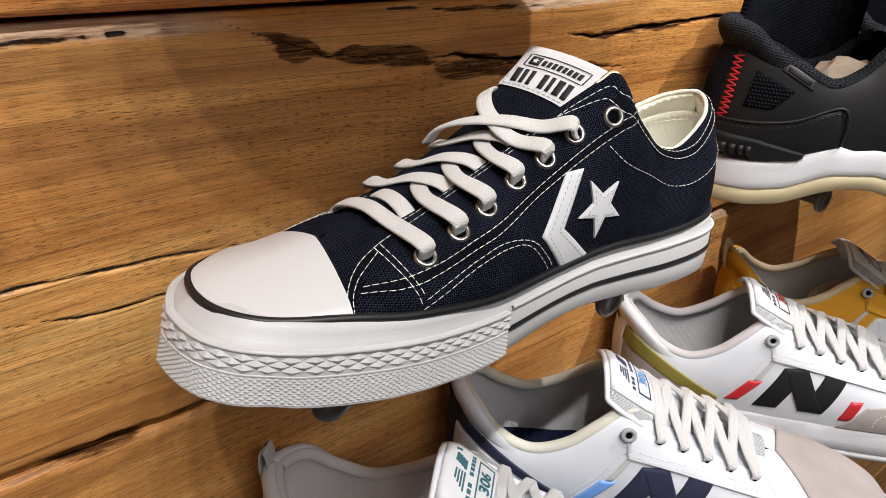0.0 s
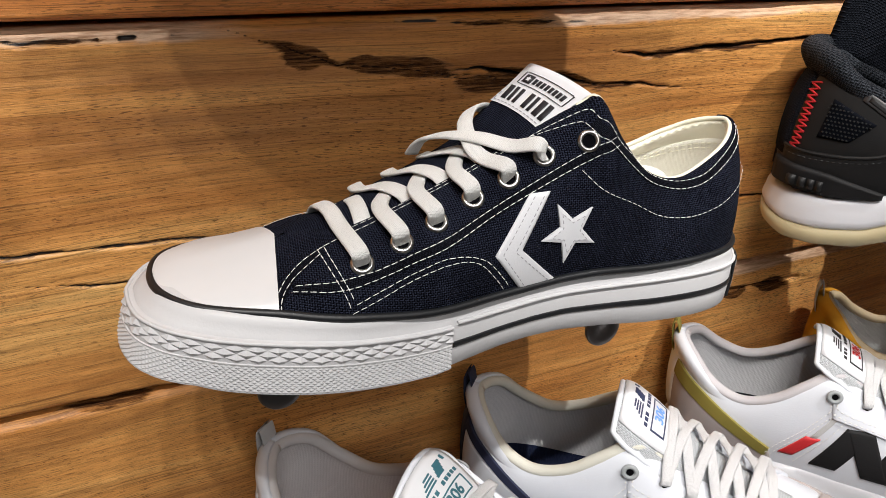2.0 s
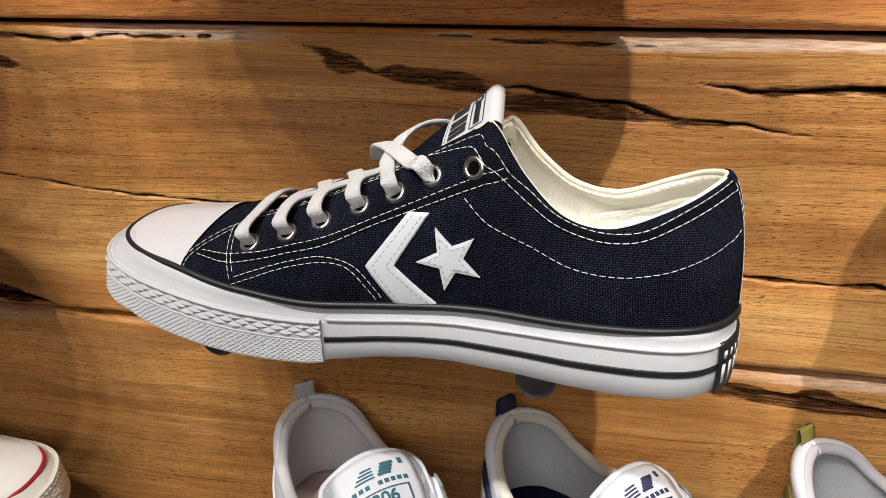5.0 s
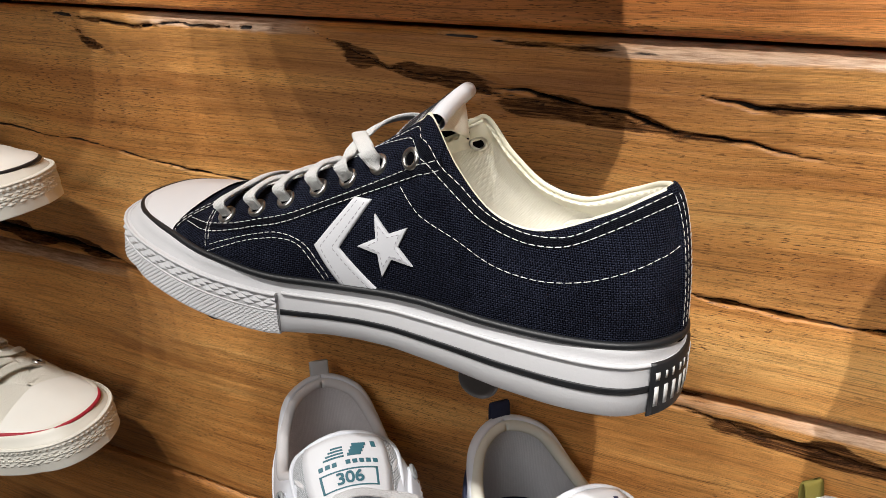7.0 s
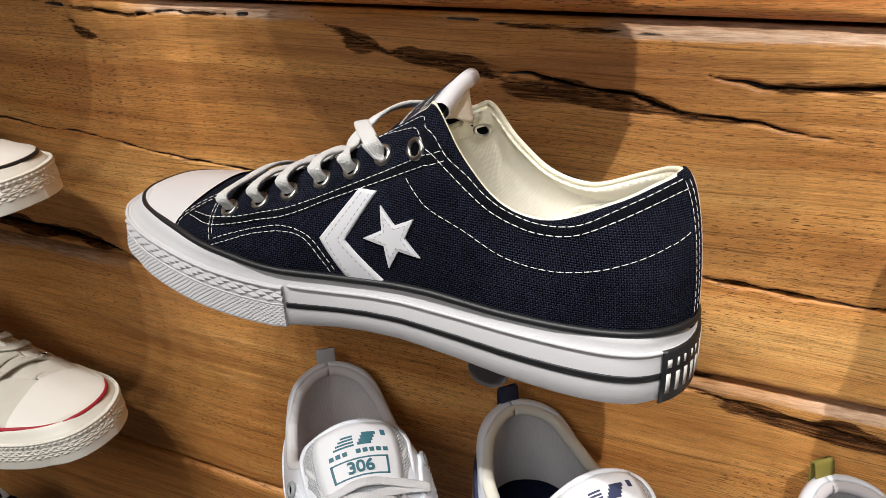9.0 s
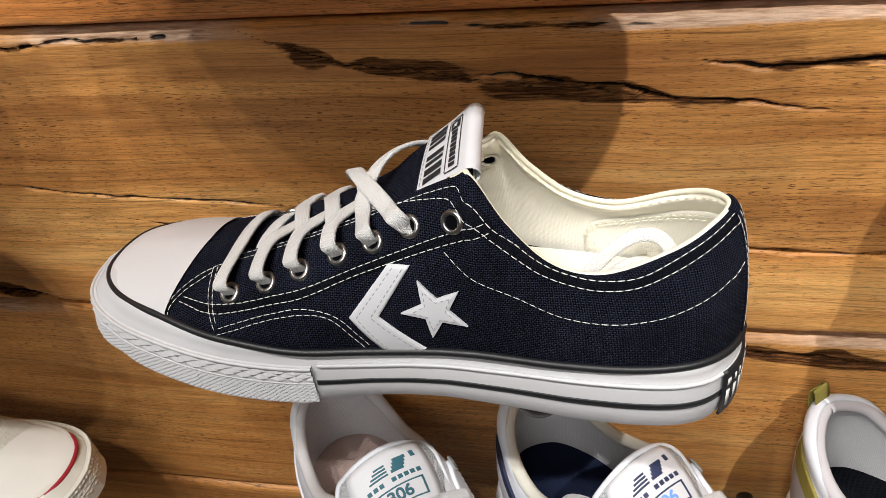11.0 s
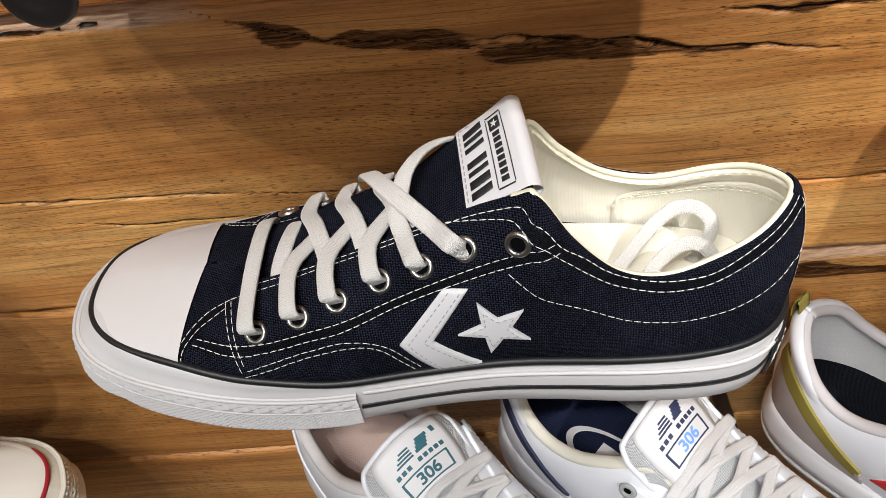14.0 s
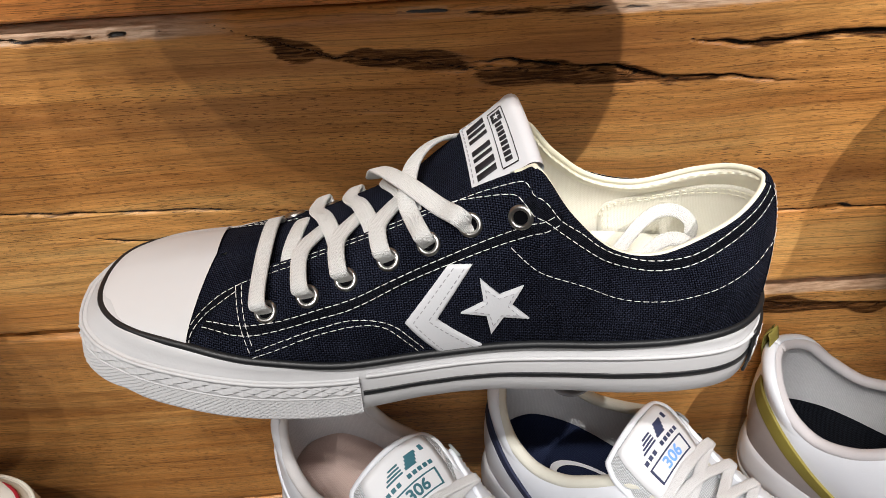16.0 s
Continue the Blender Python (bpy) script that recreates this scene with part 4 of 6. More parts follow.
    end, ahead = tab[-1], tab[-1] - tab[-2]
    ahead = ahead / np.linalg.norm(ahead, axis=1, keepdims=True)
    bend = np.array([end + ahead * math.sin(t) * roll + tn[-1] * (0.0008 - roll + math.cos(t) * roll) for t in np.linspace(0.2, math.pi, 9)])
    wrap = np.concatenate([topf, bend, (tab - tn * (2 * roll - 0.0008))[:-7:-1]])
    label_tab = part("tongue_tab", grid(wrap), LEATHER, shoe, "white leather tongue tab with dark print")
    TN = normals(T)
    if TN[..., 2].mean() < 0:
        TN = -TN
    back = (T - TN * 0.0048)[len(T) // 3:]
    part("tongue_lining", grid(back), CREAM, shoe, "cream woven back of the tongue")
    flap = np.array([[(np.array(a_) * (1 - f) + np.array(b_) * f) / 1000 for a_, b_ in (((185, -6, 124), (186, -5, 117)), ((187, 4, 125), (188, 6, 115)), ((188, 12, 126), (189.5, 14, 111)), ((188.5, 18, 126.5), (190, 20, 108)))] for f in np.linspace(0, 1, 8)])
    part("tongue_lining", solid(flap, 0.001), CREAM, shoe, "cream woven back of the tongue")
    rnd = np.random.RandomState(5)
    part("tongue_fray", tube(even(flap[:, -1], 0.0011) + rnd.uniform(-0.0005, 0.0005, even(flap[:, -1], 0.0011).shape), 0.0006, 6), NAVY, shoe, "frayed dark edge")
    for edge_row in (back[:, 0], back[:, -1]):
        fray = even(edge_row, 0.0011)
        part("tongue_fray", tube(fray + rnd.uniform(-0.0004, 0.0004, fray.shape), 0.0006, 6), NAVY, shoe, "frayed dark edge")

    def on_tab(a, b):
        """a from 0 (low) to 1 (top), b from -1 (near) to 1."""
        i, j = a * (len(tab) - 1), (b + 1) * 8
        i0, j0 = min(int(i), len(tab) - 2), min(int(j), 15)
        f, g_ = i - i0, j - j0
        p = (topf[i0, j0] * (1 - f) + topf[i0 + 1, j0] * f) * (1 - g_) + (topf[i0, j0 + 1] * (1 - f) + topf[i0 + 1, j0 + 1] * f) * g_
        n = tn[i0, j0]
        return p, n

    def print_bar(a0, a1, b0, b1, name="print_bar", slant=0.0):
        pts = np.array([[on_tab(a0 + (a1 - a0) * r, b0 + (b1 - b0) * c + slant * r)[0] + on_tab(a0, b0)[1] * 0.0003 for c in np.linspace(0, 1, 4)] for r in np.linspace(0, 1, 4)])
        return solid(pts, 0.0002)

    bars, b = [], 0.86
    for wide, gap in ((0.17, 0.07), (0.11, 0.09), (0.11, 0.24), (0.14, 0.08), (0.10, 0.10), (0.17, 0.07), (0.15, 0.05)):
        bars.append(print_bar(0.13, 0.49, b - wide - 0.10, b - 0.10, slant=0.10))
        b -= wide + gap
    part("tongue_print", joined(bars), INK, label_tab)
    bars = [print_bar(0.575, 0.588, -0.80, 0.76), print_bar(0.872, 0.885, -0.80, 0.76), print_bar(0.588, 0.872, -0.84, -0.815), print_bar(0.588, 0.872, 0.775, 0.80)]
    bars += [print_bar(0.66, 0.79, 0.36 - 0.14 * k - 0.095, 0.36 - 0.14 * k) for k in range(8)]
    bars += [print_bar(0.63, 0.83, 0.42, 0.70)]
    part("tongue_frame_print", joined(bars), INK, label_tab)
    bm = bmesh.new()
    tips = [bm.verts.new(Vector(on_tab(0.73 + (0.075 if c % 2 == 0 else 0.03) * math.cos(c * math.pi / 5), 0.56 + (0.105 if c % 2 == 0 else 0.042) * math.sin(c * math.pi / 5))[0] + on_tab(0.73, 0.56)[1] * 0.0006)) for c in range(10)]
    bm.faces.new(tips)
    part("tongue_star_print", bm, LEATHER, label_tab, smooth=False)
    hemline = np.array([on_tab(0.055, b_)[0] for b_ in np.linspace(0.92, -0.95, 40)])
    side_a, side_b = (np.array([on_tab(a_, b_)[0] for a_ in np.linspace(0.055, 0.3, 8)]) for b_ in (0.93, -0.93))
    up_tab = on_tab(0.1, 0.0)[1]
    tagged(part("tab_stitching", dashes([(run_ + up_tab * 0.0002, np.tile(up_tab, (len(run_), 1))) for run_ in (hemline, side_a, side_b)], 0.0022, 0.0008, 0.00028), PIT_THREAD, label_tab), kind="stuff")
    # star and chevron
    star = star_shape(0.1813, 0.0752, 0.0143, 0.0058, math.radians(45))
    star_cells = [((0.1813, 0.0752), star[k - 1], star[k], star[(k + 1) % 10]) for k in range(0, 10, 2)]
    chevron = [(0.1630, 0.0925), (0.1720, 0.0932), (0.1578, 0.0706), (0.1790, 0.0510), (0.1594, 0.0505), (0.1453, 0.0696)]
    chevron_cells = [(chevron[0], chevron[1], chevron[2], chevron[5]), (chevron[5], chevron[2], chevron[3], chevron[4])]
    for side in (-1, 1) if full else ():
        part("star", plate(skin, star_cells, side, 0.0002, 0.0011), LEATHER, shoe, "white leather star", smooth=False)
        part("chevron", plate(skin, chevron_cells, side, 0.0002, 0.0010), LEATHER, shoe, "white leather chevron")
        sewn = []
        inset = [[(0.1650, 0.0915), (0.1485, 0.0696), (0.1612, 0.0520)], [(0.1690, 0.0915), (0.1545, 0.0702), (0.1745, 0.0520)]]
        inset += [[(0.1813 + 0.0095 * math.cos(math.radians(45 + 72 * k)), 0.0752 + 0.0095 * math.sin(math.radians(45 + 72 * k))), (0.1813 + 0.0042 * math.cos(math.radians(81 + 72 * k)), 0.0752 + 0.0042 * math.sin(math.radians(81 + 72 * k))), (0.1813 + 0.0095 * math.cos(math.radians(117 + 72 * k)), 0.0752 + 0.0095 * math.sin(math.radians(117 + 72 * k)))] for k in range(5)]
        for line in inset:
            path = even([(x, 0, z) for x, z in line], 0.0008)
            laid = [skin.cast(q[0], q[2], side) for q in path]
            sewn.append(([q + n * 0.0012 for q, n in laid], [n for q, n in laid]))
        tagged(part("badge_stitching", dashes(sewn, 0.0019, 0.0008, 0.00022), PIT_THREAD, shoe), kind="stuff")
    # eyelets
    places = {}
    for side in (-1, 1):
        for k, (x, z) in enumerate(EYELETS):
            p, n = skin.cast(x / 1000, z / 1000 - (L.sink * (1.7 if k > 5 else 0.9) if side > 0 else 0), side)
            places[side, k] = (p, n)
            part("eyelet", ring(p, n, 0.0049, 0.0028, 0.0014), STEEL, shoe, "nickel eyelet")
            part("eyelet_shade", disc(p, n, 0.0029, 0.00025), HOLE_SHADE, shoe)
            if k == 6:
                part("eyelet_back", ring(p - n * 0.0034, -n, 0.0046, 0.0027, 0.0010), STEEL, shoe, "nickel back of the eyelet")
                part("eyelet_shade", disc(p - n * 0.0034, -n, 0.0028, 0.0003), HOLE_SHADE, shoe)
    # laces
    edge_x, edge_z = L.nodes[4:11, 3], L.nodes[4:11, 5]

    def rim_z(x):
        return float(np.interp(x, edge_x, edge_z))

    def lace(pts, wide=0.0074):
        pts = [p if isinstance(p, np.ndarray) else (p[0], p[1], p[2] - L.sink * 0.8 * min(max(p[1] / 0.0175, 0), 1)) for p in pts]
        path = curve_through(pts, 0.0014)
        ups = path - np.array([0, 0, path[:, 2].min() - 0.014])
        ups[:, 0] = -0.30 * np.abs(ups[:, 2])
        w = np.interp(np.linspace(0, 1, len(path)), [0, 0.05, 0.13, 1], [0.0056, 0.0070, wide, wide])
        part("lace", sweep(path, ups, w, 0.0021, 14), lace_mat, shoe, "flat cotton lace")

    def out_of(side, k):
        p, n = places[side, k]
        lead = -0.0040 if k == 5 else -0.0016
        lift = 1.0 if side < 0 else 0.55
        return [p - n * 0.002, p + n * 0.0017 * lift + [lead * 0.2, 0, 0.0006], p + n * 0.0030 * lift + [lead, 0, 0.0045 if side < 0 else 0.0026]]

    for k in range(6):
        x = places[-1, k][0][0]
        # from the near eyelet, slanting towards the toe
        back = 0.0105 if k == 5 else 0.0040
        run = out_of(-1, k) + [(x - back, -0.0175, rim_z(x - back) + 0.0030)]
        if k == 0:
            run += [(x - 0.0045, 0.0, rim_z(x) + 0.0020), (x - 0.0055, 0.016, rim_z(x) + 0.0012), (x - 0.0060, 0.024, rim_z(x) - 0.005), (x - 0.006, 0.028, rim_z(x) - 0.011)]
        elif k < 4:
            run += [(x + 0.0010, -0.004, rim_z(x) + 0.0005), (x + 0.0090, 0.009, rim_z(x + 0.008) - 0.0015), (x + 0.0130, 0.018, rim_z(x + 0.012) - 0.006)]
        elif k == 4:
            # up and over the tongue, in a loop that stands free
            run = run[:3] + [np.array(q) for q in ((0.1490, -0.0175, 0.1035), (0.1465, -0.0100, 0.1055), (0.1470, -0.0020, 0.1085), (0.1490, 0.0070, 0.1118), (0.1545, 0.0150, 0.1144), (0.1620, 0.0210, 0.1146), (0.1700, 0.0260, 0.1105), (0.1720, 0.0270, 0.1030))]
        else:
            # flat across it, towards the toe
            run = run[:3] + [np.array(q) for q in ((0.1600, -0.0185, 0.1088), (0.1500, -0.0080, 0.1098), (0.1420, 0.0020, 0.1085), (0.1360, 0.0110, 0.1055), (0.1320, 0.0180, 0.1010), (0.1300, 0.0230, 0.0940))]
        lace(run)
    # the strand that dips under the lowest bar
    lace([(0.0990, 0.019, rim_z(0.099) - 0.004), (0.0985, 0.012, rim_z(0.0985) + 0.0002), (0.0975, 0.0, rim_z(0.0975) + 0.0004), (0.0965, -0.012, rim_z(0.0965) - 0.0008), (0.0962, -0.018, rim_z(0.096) - 0.006)])
    for k in range(1, 4):
        x = places[1, k][0][0]
        # from the far eyelet, over the other strand and under the near flap
        lace(out_of(1, k) + [(x - 0.003, 0.0175, rim_z(x - 0.002) + 0.0010), (x + 0.0030, 0.004, rim_z(x + 0.002) + 0.0030), (x + 0.0080, -0.008, rim_z(x + 0.008) + 0.0010), (x + 0.0110, -0.0165, rim_z(x + 0.011) - 0.0035), (x + 0.0120, -0.020, rim_z(x + 0.012) - 0.008)])
    for pts in ([(222, -2, 57), (232, 3, 60), (240, 10, 66), (248, 17, 71), (256, 22, 73), (264, 21, 73.5), (269, 15, 71), (267, 10, 64), (262, 8, 55)], [(232, -12, 56), (240, -8, 63), (246, -3, 69), (253, 1, 73), (260, 2, 73.5), (266, 0, 70), (269, -4, 62), (269, -7, 55)]):
        path = curve_through(np.array(pts) / 1000, 0.0018)
        part("lace_end", sweep(path, (0.1, -0.8, 0.6), 0.0060, 0.0016), lace_mat, shoe, "loose lace end tucked inside")
    # stitching
    def across(x, y, z, side):
        """A seam's point on either side; the far side of the collar sits lower and wider."""
        if side > 0:
            rise = min(max((z - 55) / 40, 0), 1) * min(max((x - 70) / 40, 0), 1) * min(max((292 - x) / 30, 0), 1)
            z -= 1000 * L.sink * (1 + L.dip * math.exp(-((x - 198) / 22) ** 2)) * rise
            y += 1000 * L.widen * rise * min(max((x - 165) / 30, 0), 1)
        return (x / 1000, side * y / 1000, z / 1000)

    if full:
        runs = []
        for side in (-1, 1):
            for index, pts in enumerate(SEAMS):
                up = 0.0014 if index > 12 else 0.00055
                path = curve_through([across(x, y, z, side) for x, y, z in pts], 0.0009)
                laid = [skin.near(p, (0, side, 0.6)) for p in path]
                runs.append(([p + n * max(min(up, 0.0012), 0.0012 if p[0] > 0.2895 else 0) for p, n in laid], [n for p, n in laid]))
        tagged(part("stitching", dashes(runs, 0.0030, 0.0005, 0.00018), THREAD, shoe, "white contrast stitching"), kind="stuff")
        for side in (-1, 1):
            for (one, two), wide in (((SEAMS[0], SEAMS[1]), 0.0050), ((SEAMS[6], SEAMS[7]), 0.0042), ((SEAMS[10], SEAMS[11]), 0.0048)):
                a, b = (curve_through([across(x, y, z, side) for x, y, z in q], 0.0015) for q in (one, two))
                t = np.linspace(0, 1, 60)
                mid_line = np.stack([(np.interp(t, np.linspace(0, 1, len(a)), a[:, c]) + np.interp(t, np.linspace(0, 1, len(b)), b[:, c])) / 2 for c in range(3)], axis=1)
                laid = [skin.near(p, (0, side, 0.6)) for p in mid_line]
                part("seam_band", sweep(np.array([p for p, n in laid]), np.array([n for p, n in laid]), wide, 0.0009, 12), NAVY_BAND, shoe, "folded dark canvas band between two rows of stitches")
    # heel strip and patch
    strip = L.sheet(L.last - 0.40, L.last, 0.0, 1.0, 8, 26, 0.0011)
    k = strip.shape[1] // 2
    part("heel_strip", solid(np.concatenate([strip[:, k:], strip[:, :k][:, 1:]], axis=1)[:, ::-1], 0.001), NAVY, shoe, "canvas strip over the heel seam")
    hl = L.arc(290.5, 0, "heel")
    patch = L.band([(0.01, 0.9), (0.03, 1.8), (0.40, 2.2), (0.80, 1.9), (0.84, 0.8)], keep=hl)
    heel_patch = part("heel_patch", solid(patch, 0.001), BLACK_RUBBER, shoe, "black rubber heel patch with white print")
    words_hl = L.arc(291.5, 0, "heel", 720)
    bars = []
    for f0, f1, count in ((0.58, 0.70, 11), (0.18, 0.48, 10)):
        for c in range(count):
            a, b = int(len(words_hl) * (c + 0.6) / (count + 0.6)), int(len(words_hl) * (c + 1.12) / (count + 0.6))
            if b > a + 1:
                bars.append(solid(L.band([(f0, 2.4), ((f0 + f1) / 2, 2.5), (f1, 2.4)], 720, words_hl[a:b]), 0.0003))
    part("patch_print", joined(bars), THREAD, heel_patch)
    return shoe


def peg(x, z, reach):
    bm = bmesh.new()
    m = pose(x, 0, z, 90, 0, 0)
    prof = [(0.0, reach + 0.0005), (0.0035, reach + 0.0005), (0.0042, reach + 0.001), (0.0085, reach + 0.0008), (0.0094, reach), (0.0098, reach - 0.001), (0.0094, reach - 0.003), (0.0060, reach - 0.0036), (0.0055, reach - 0.004), (0.0055, -0.02), (0.0, -0.02)]
    a = np.linspace(0, 2 * np.pi, 28, endpoint=False)
    P = np.array([[m @ Vector((r * math.cos(t), r * math.sin(t), h)) for t in a] for r, h in prof])
    ob = part("wall_peg", grid(P, wrap=True), PEG_MAT)
    return tagged(ob, "dark lacquered steel display peg in the boards", "peg", "display pegs")


ROW = "sneakers on the display wall"
main_shoe = canvas_low_top(pose(-0.194, -0.069, 1.2, 0, 0, -4.4), "navy canvas low-top sneaker with white star and chevron, on pegs", ROW, NAVY, CREAM, BLACK_RUBBER, (RUBBER, CAP))

# the same model on the board above, which throws its shade on the wall
copy_thing(main_shoe, pose(-0.203, -0.069, 1.4050, 0, 0, -4.4) @ Matrix.Diagonal((1.04, 0.95, 1, 1)))
FLIPPED = Matrix.Diagonal((-1, 1, 0.92, 1))
copy_thing(main_shoe, pose(-0.29, -0.072, 1.4000, 0, 0, 4.4) @ FLIPPED)

RED_LINE = plain("red_rubber_line", (0.40, 0.018, 0.035), 0.5, 0.1)
OFF_LACE = lace_material("cream_cotton_lace", (0.80, 0.78, 0.68))
BLACK_LACE = lace_material("black_lace", (0.02, 0.02, 0.022))
OFF_RUBBER = plain("cream_rubber", (0.76, 0.74, 0.66), 0.42, 0.03, 500, 0.08, 0.0003)
OFF_CAP = plain("cream_toe_cap", (0.82, 0.80, 0.74), 0.3, 0.03, 60, 0.05, 0.0005)
OFF_CANVAS = canvas("natural_canvas", (0.80, 0.77, 0.67), (0.90, 0.875, 0.79), 1300, 0.6, 0.4)
canvas_low_top(pose(-0.285, -0.069, 1.018, 0, 0, 4.4) @ FLIPPED, "cream canvas sneaker with a red line round its sole", ROW, OFF_CANVAS, CREAM, RED_LINE, (OFF_RUBBER, OFF_CAP), False, OFF_LACE, ("cream woven canvas", "red rubber welt line"))
canvas_low_top(pose(-0.295, -0.064, 1.200, 0, 0, 4.4) @ FLIPPED, "navy canvas sneaker with a cream toe cap and black sole line", ROW, NAVY, CREAM, BLACK_RUBBER, (OFF_RUBBER, OFF_CAP), False, None, ("dark navy woven canvas", "black rubber welt line"))

canvas_low_top(pose(-0.305, -0.064, 0.798, 0, 0, 4.4) @ FLIPPED, "black canvas sneaker in the shade below the cream one", ROW, NAVY, NAVY, BLACK_RUBBER, (BLACK_RUBBER, BLACK_RUBBER), False, BLACK_LACE, ("black woven canvas", "black rubber welt line"))

for px, pz, reach in ((-0.139, 1.2095, 0.098), (0.021, 1.2105, 0.110), (-0.125, 1.4135, 0.108), (0.035, 1.4135, 0.103), (-0.58, 1.4135, 0.105), (-0.43, 1.4160, 0.105)):
    peg(px, pz, reach)

# ---- leather trainers ----
TRAINER = Last(
    nodes=[(4, 0, 30, 12, 0, 40), (10, 22, 30, 24, 0, 49), (35, 42, 29, 52, 0, 60), (65, 49, 28, 84, 0, 68), (85, 50, 28, 100, 8, 73), (105, 49, 28, 112, 15, 78), (130, 46, 28, 135, 17, 88), (155, 43, 29, 158, 19, 99),
           (175, 41, 29, 176, 22, 111), (185, 40, 30, 187, 27, 115), (198, 39, 30, 201, 32, 105), (218, 38, 30, 219, 35, 90), (240, 37, 31, 240, 34, 82), (262, 33, 31, 260, 30, 90), (281, 22, 32, 275, 20, 105), (289, 0, 33, 284, 0, 110)],
    outline=[(0, 0), (4, 18), (14, 32), (35, 45), (65, 52), (100, 52), (140, 47), (180, 43), (220, 42), (255, 40), (277, 32), (289, 17), (293, 0)],
    bottom=[(0, 13), (20, 6), (45, 2), (80, 0), (140, 0), (240, 0), (293, 2)],
    top=[(0, 35), (30, 33), (70, 31), (140, 31), (200, 33), (260, 35), (293, 37)],
    lean=(0.62, 0.5), bulge=5.0)

SOFT_WHITE = plain("smooth_white_leather", (0.665, 0.69, 0.745), 0.38, 0.03, 700, 0.2, 0.0004)
SUEDE = plain("grey_suede", (0.40, 0.360, 0.352), 0.95, 0.10, 1200, 0.6, 0.0006, 0, 0.1)
MESH_WHITE = canvas("white_mesh", (0.48, 0.505, 0.53), (0.78, 0.80, 0.83), 1000, 0.8, 0.4)
GREY_LINING = canvas("grey_lining", (0.66, 0.66, 0.68), (0.80, 0.80, 0.82), 1000, 0.4, 0.4)
PADDING = plain("padded_grey_lining", (0.61, 0.60, 0.61), 0.8, 0.06, 900, 0.4, 0.0004)
SIZE_LABEL = plain("grey_size_label", (0.22, 0.22, 0.23), 0.6, 0.1)
GREY_RING = plain("grey_ring", (0.30, 0.32, 0.33), 0.5, 0.06)
MIDSOLE = plain("white_foam_midsole", (0.66, 0.665, 0.70), 0.5, 0.03, 500, 0.15)
GUM = plain("gum_rubber", (0.46, 0.39, 0.235), 0.5, 0.08, 400, 0.15)
NAVY_L = plain("navy_suede", (0.012, 0.016, 0.045), 0.8, 0.15, 1200, 0.5)
BLACK_L = plain("black_nubuck", (0.008, 0.008, 0.009), 0.7, 0.2, 900, 0.4, 0.0004, 0.0, 0.3)
SKY = plain("sky_blue_leather", (0.16, 0.36, 0.78), 0.5, 0.06, 700, 0.2)
RED = plain("red_leather", (0.52, 0.02, 0.025), 0.5, 0.08, 700, 0.2)
TEAL = plain("teal_print", (0.03, 0.13, 0.17), 0.6, 0.1)
NAVY_INK = plain("navy_print", (0.025, 0.035, 0.09), 0.6, 0.1)
SKY_INK = plain("sky_blue_print", (0.18, 0.38, 0.80), 0.6, 0.05)
OLIVE = plain("olive_webbing", (0.23, 0.19, 0.035), 0.7, 0.12, 1500, 0.6)
MUSTARD = plain("mustard_suede", (0.62, 0.30, 0.03), 0.9, 0.10, 1200, 0.5, 0.0005, 0, 0.1)
COBALT = plain("cobalt_leather", (0.01, 0.05, 0.36), 0.5, 0.1)
CLEAR_TAB = plain("pale_grey_rubber_tab", (0.50, 0.50, 0.50), 0.35, 0.05)
ROSE = canvas("rose_insole", (0.62, 0.47, 0.42), (0.74, 0.60, 0.55), 900, 0.3, 0.3)
NAVY_LINING = canvas("navy_insole", (0.008, 0.011, 0.03), (0.02, 0.028, 0.06), 900, 0.4, 0.4)
CHARCOAL = canvas("charcoal_knit", (0.004, 0.005, 0.008), (0.020, 0.023, 0.031), 700, 0.9, 0.4)
BLACK_SYN = plain("black_synthetic", (0.009, 0.009, 0.0095), 0.55, 0.15, 1500, 0.3, 0.0003, 0.0, 0.35)
WHITE_LACE = lace_material("white_polyester_lace", (0.84, 0.84, 0.855))


def written(text, size):
    """Letters as a flat mesh, centred, in metres."""
    data = bpy.data.curves.new("letters", "FONT")
    data.body, data.size, data.align_x, data.align_y = text, size, "CENTER", "CENTER"
    ob = bpy.data.objects.new("letters", data)
    me = bpy.data.meshes.new_from_object(ob)
    bpy.data.objects.remove(ob)
    return me


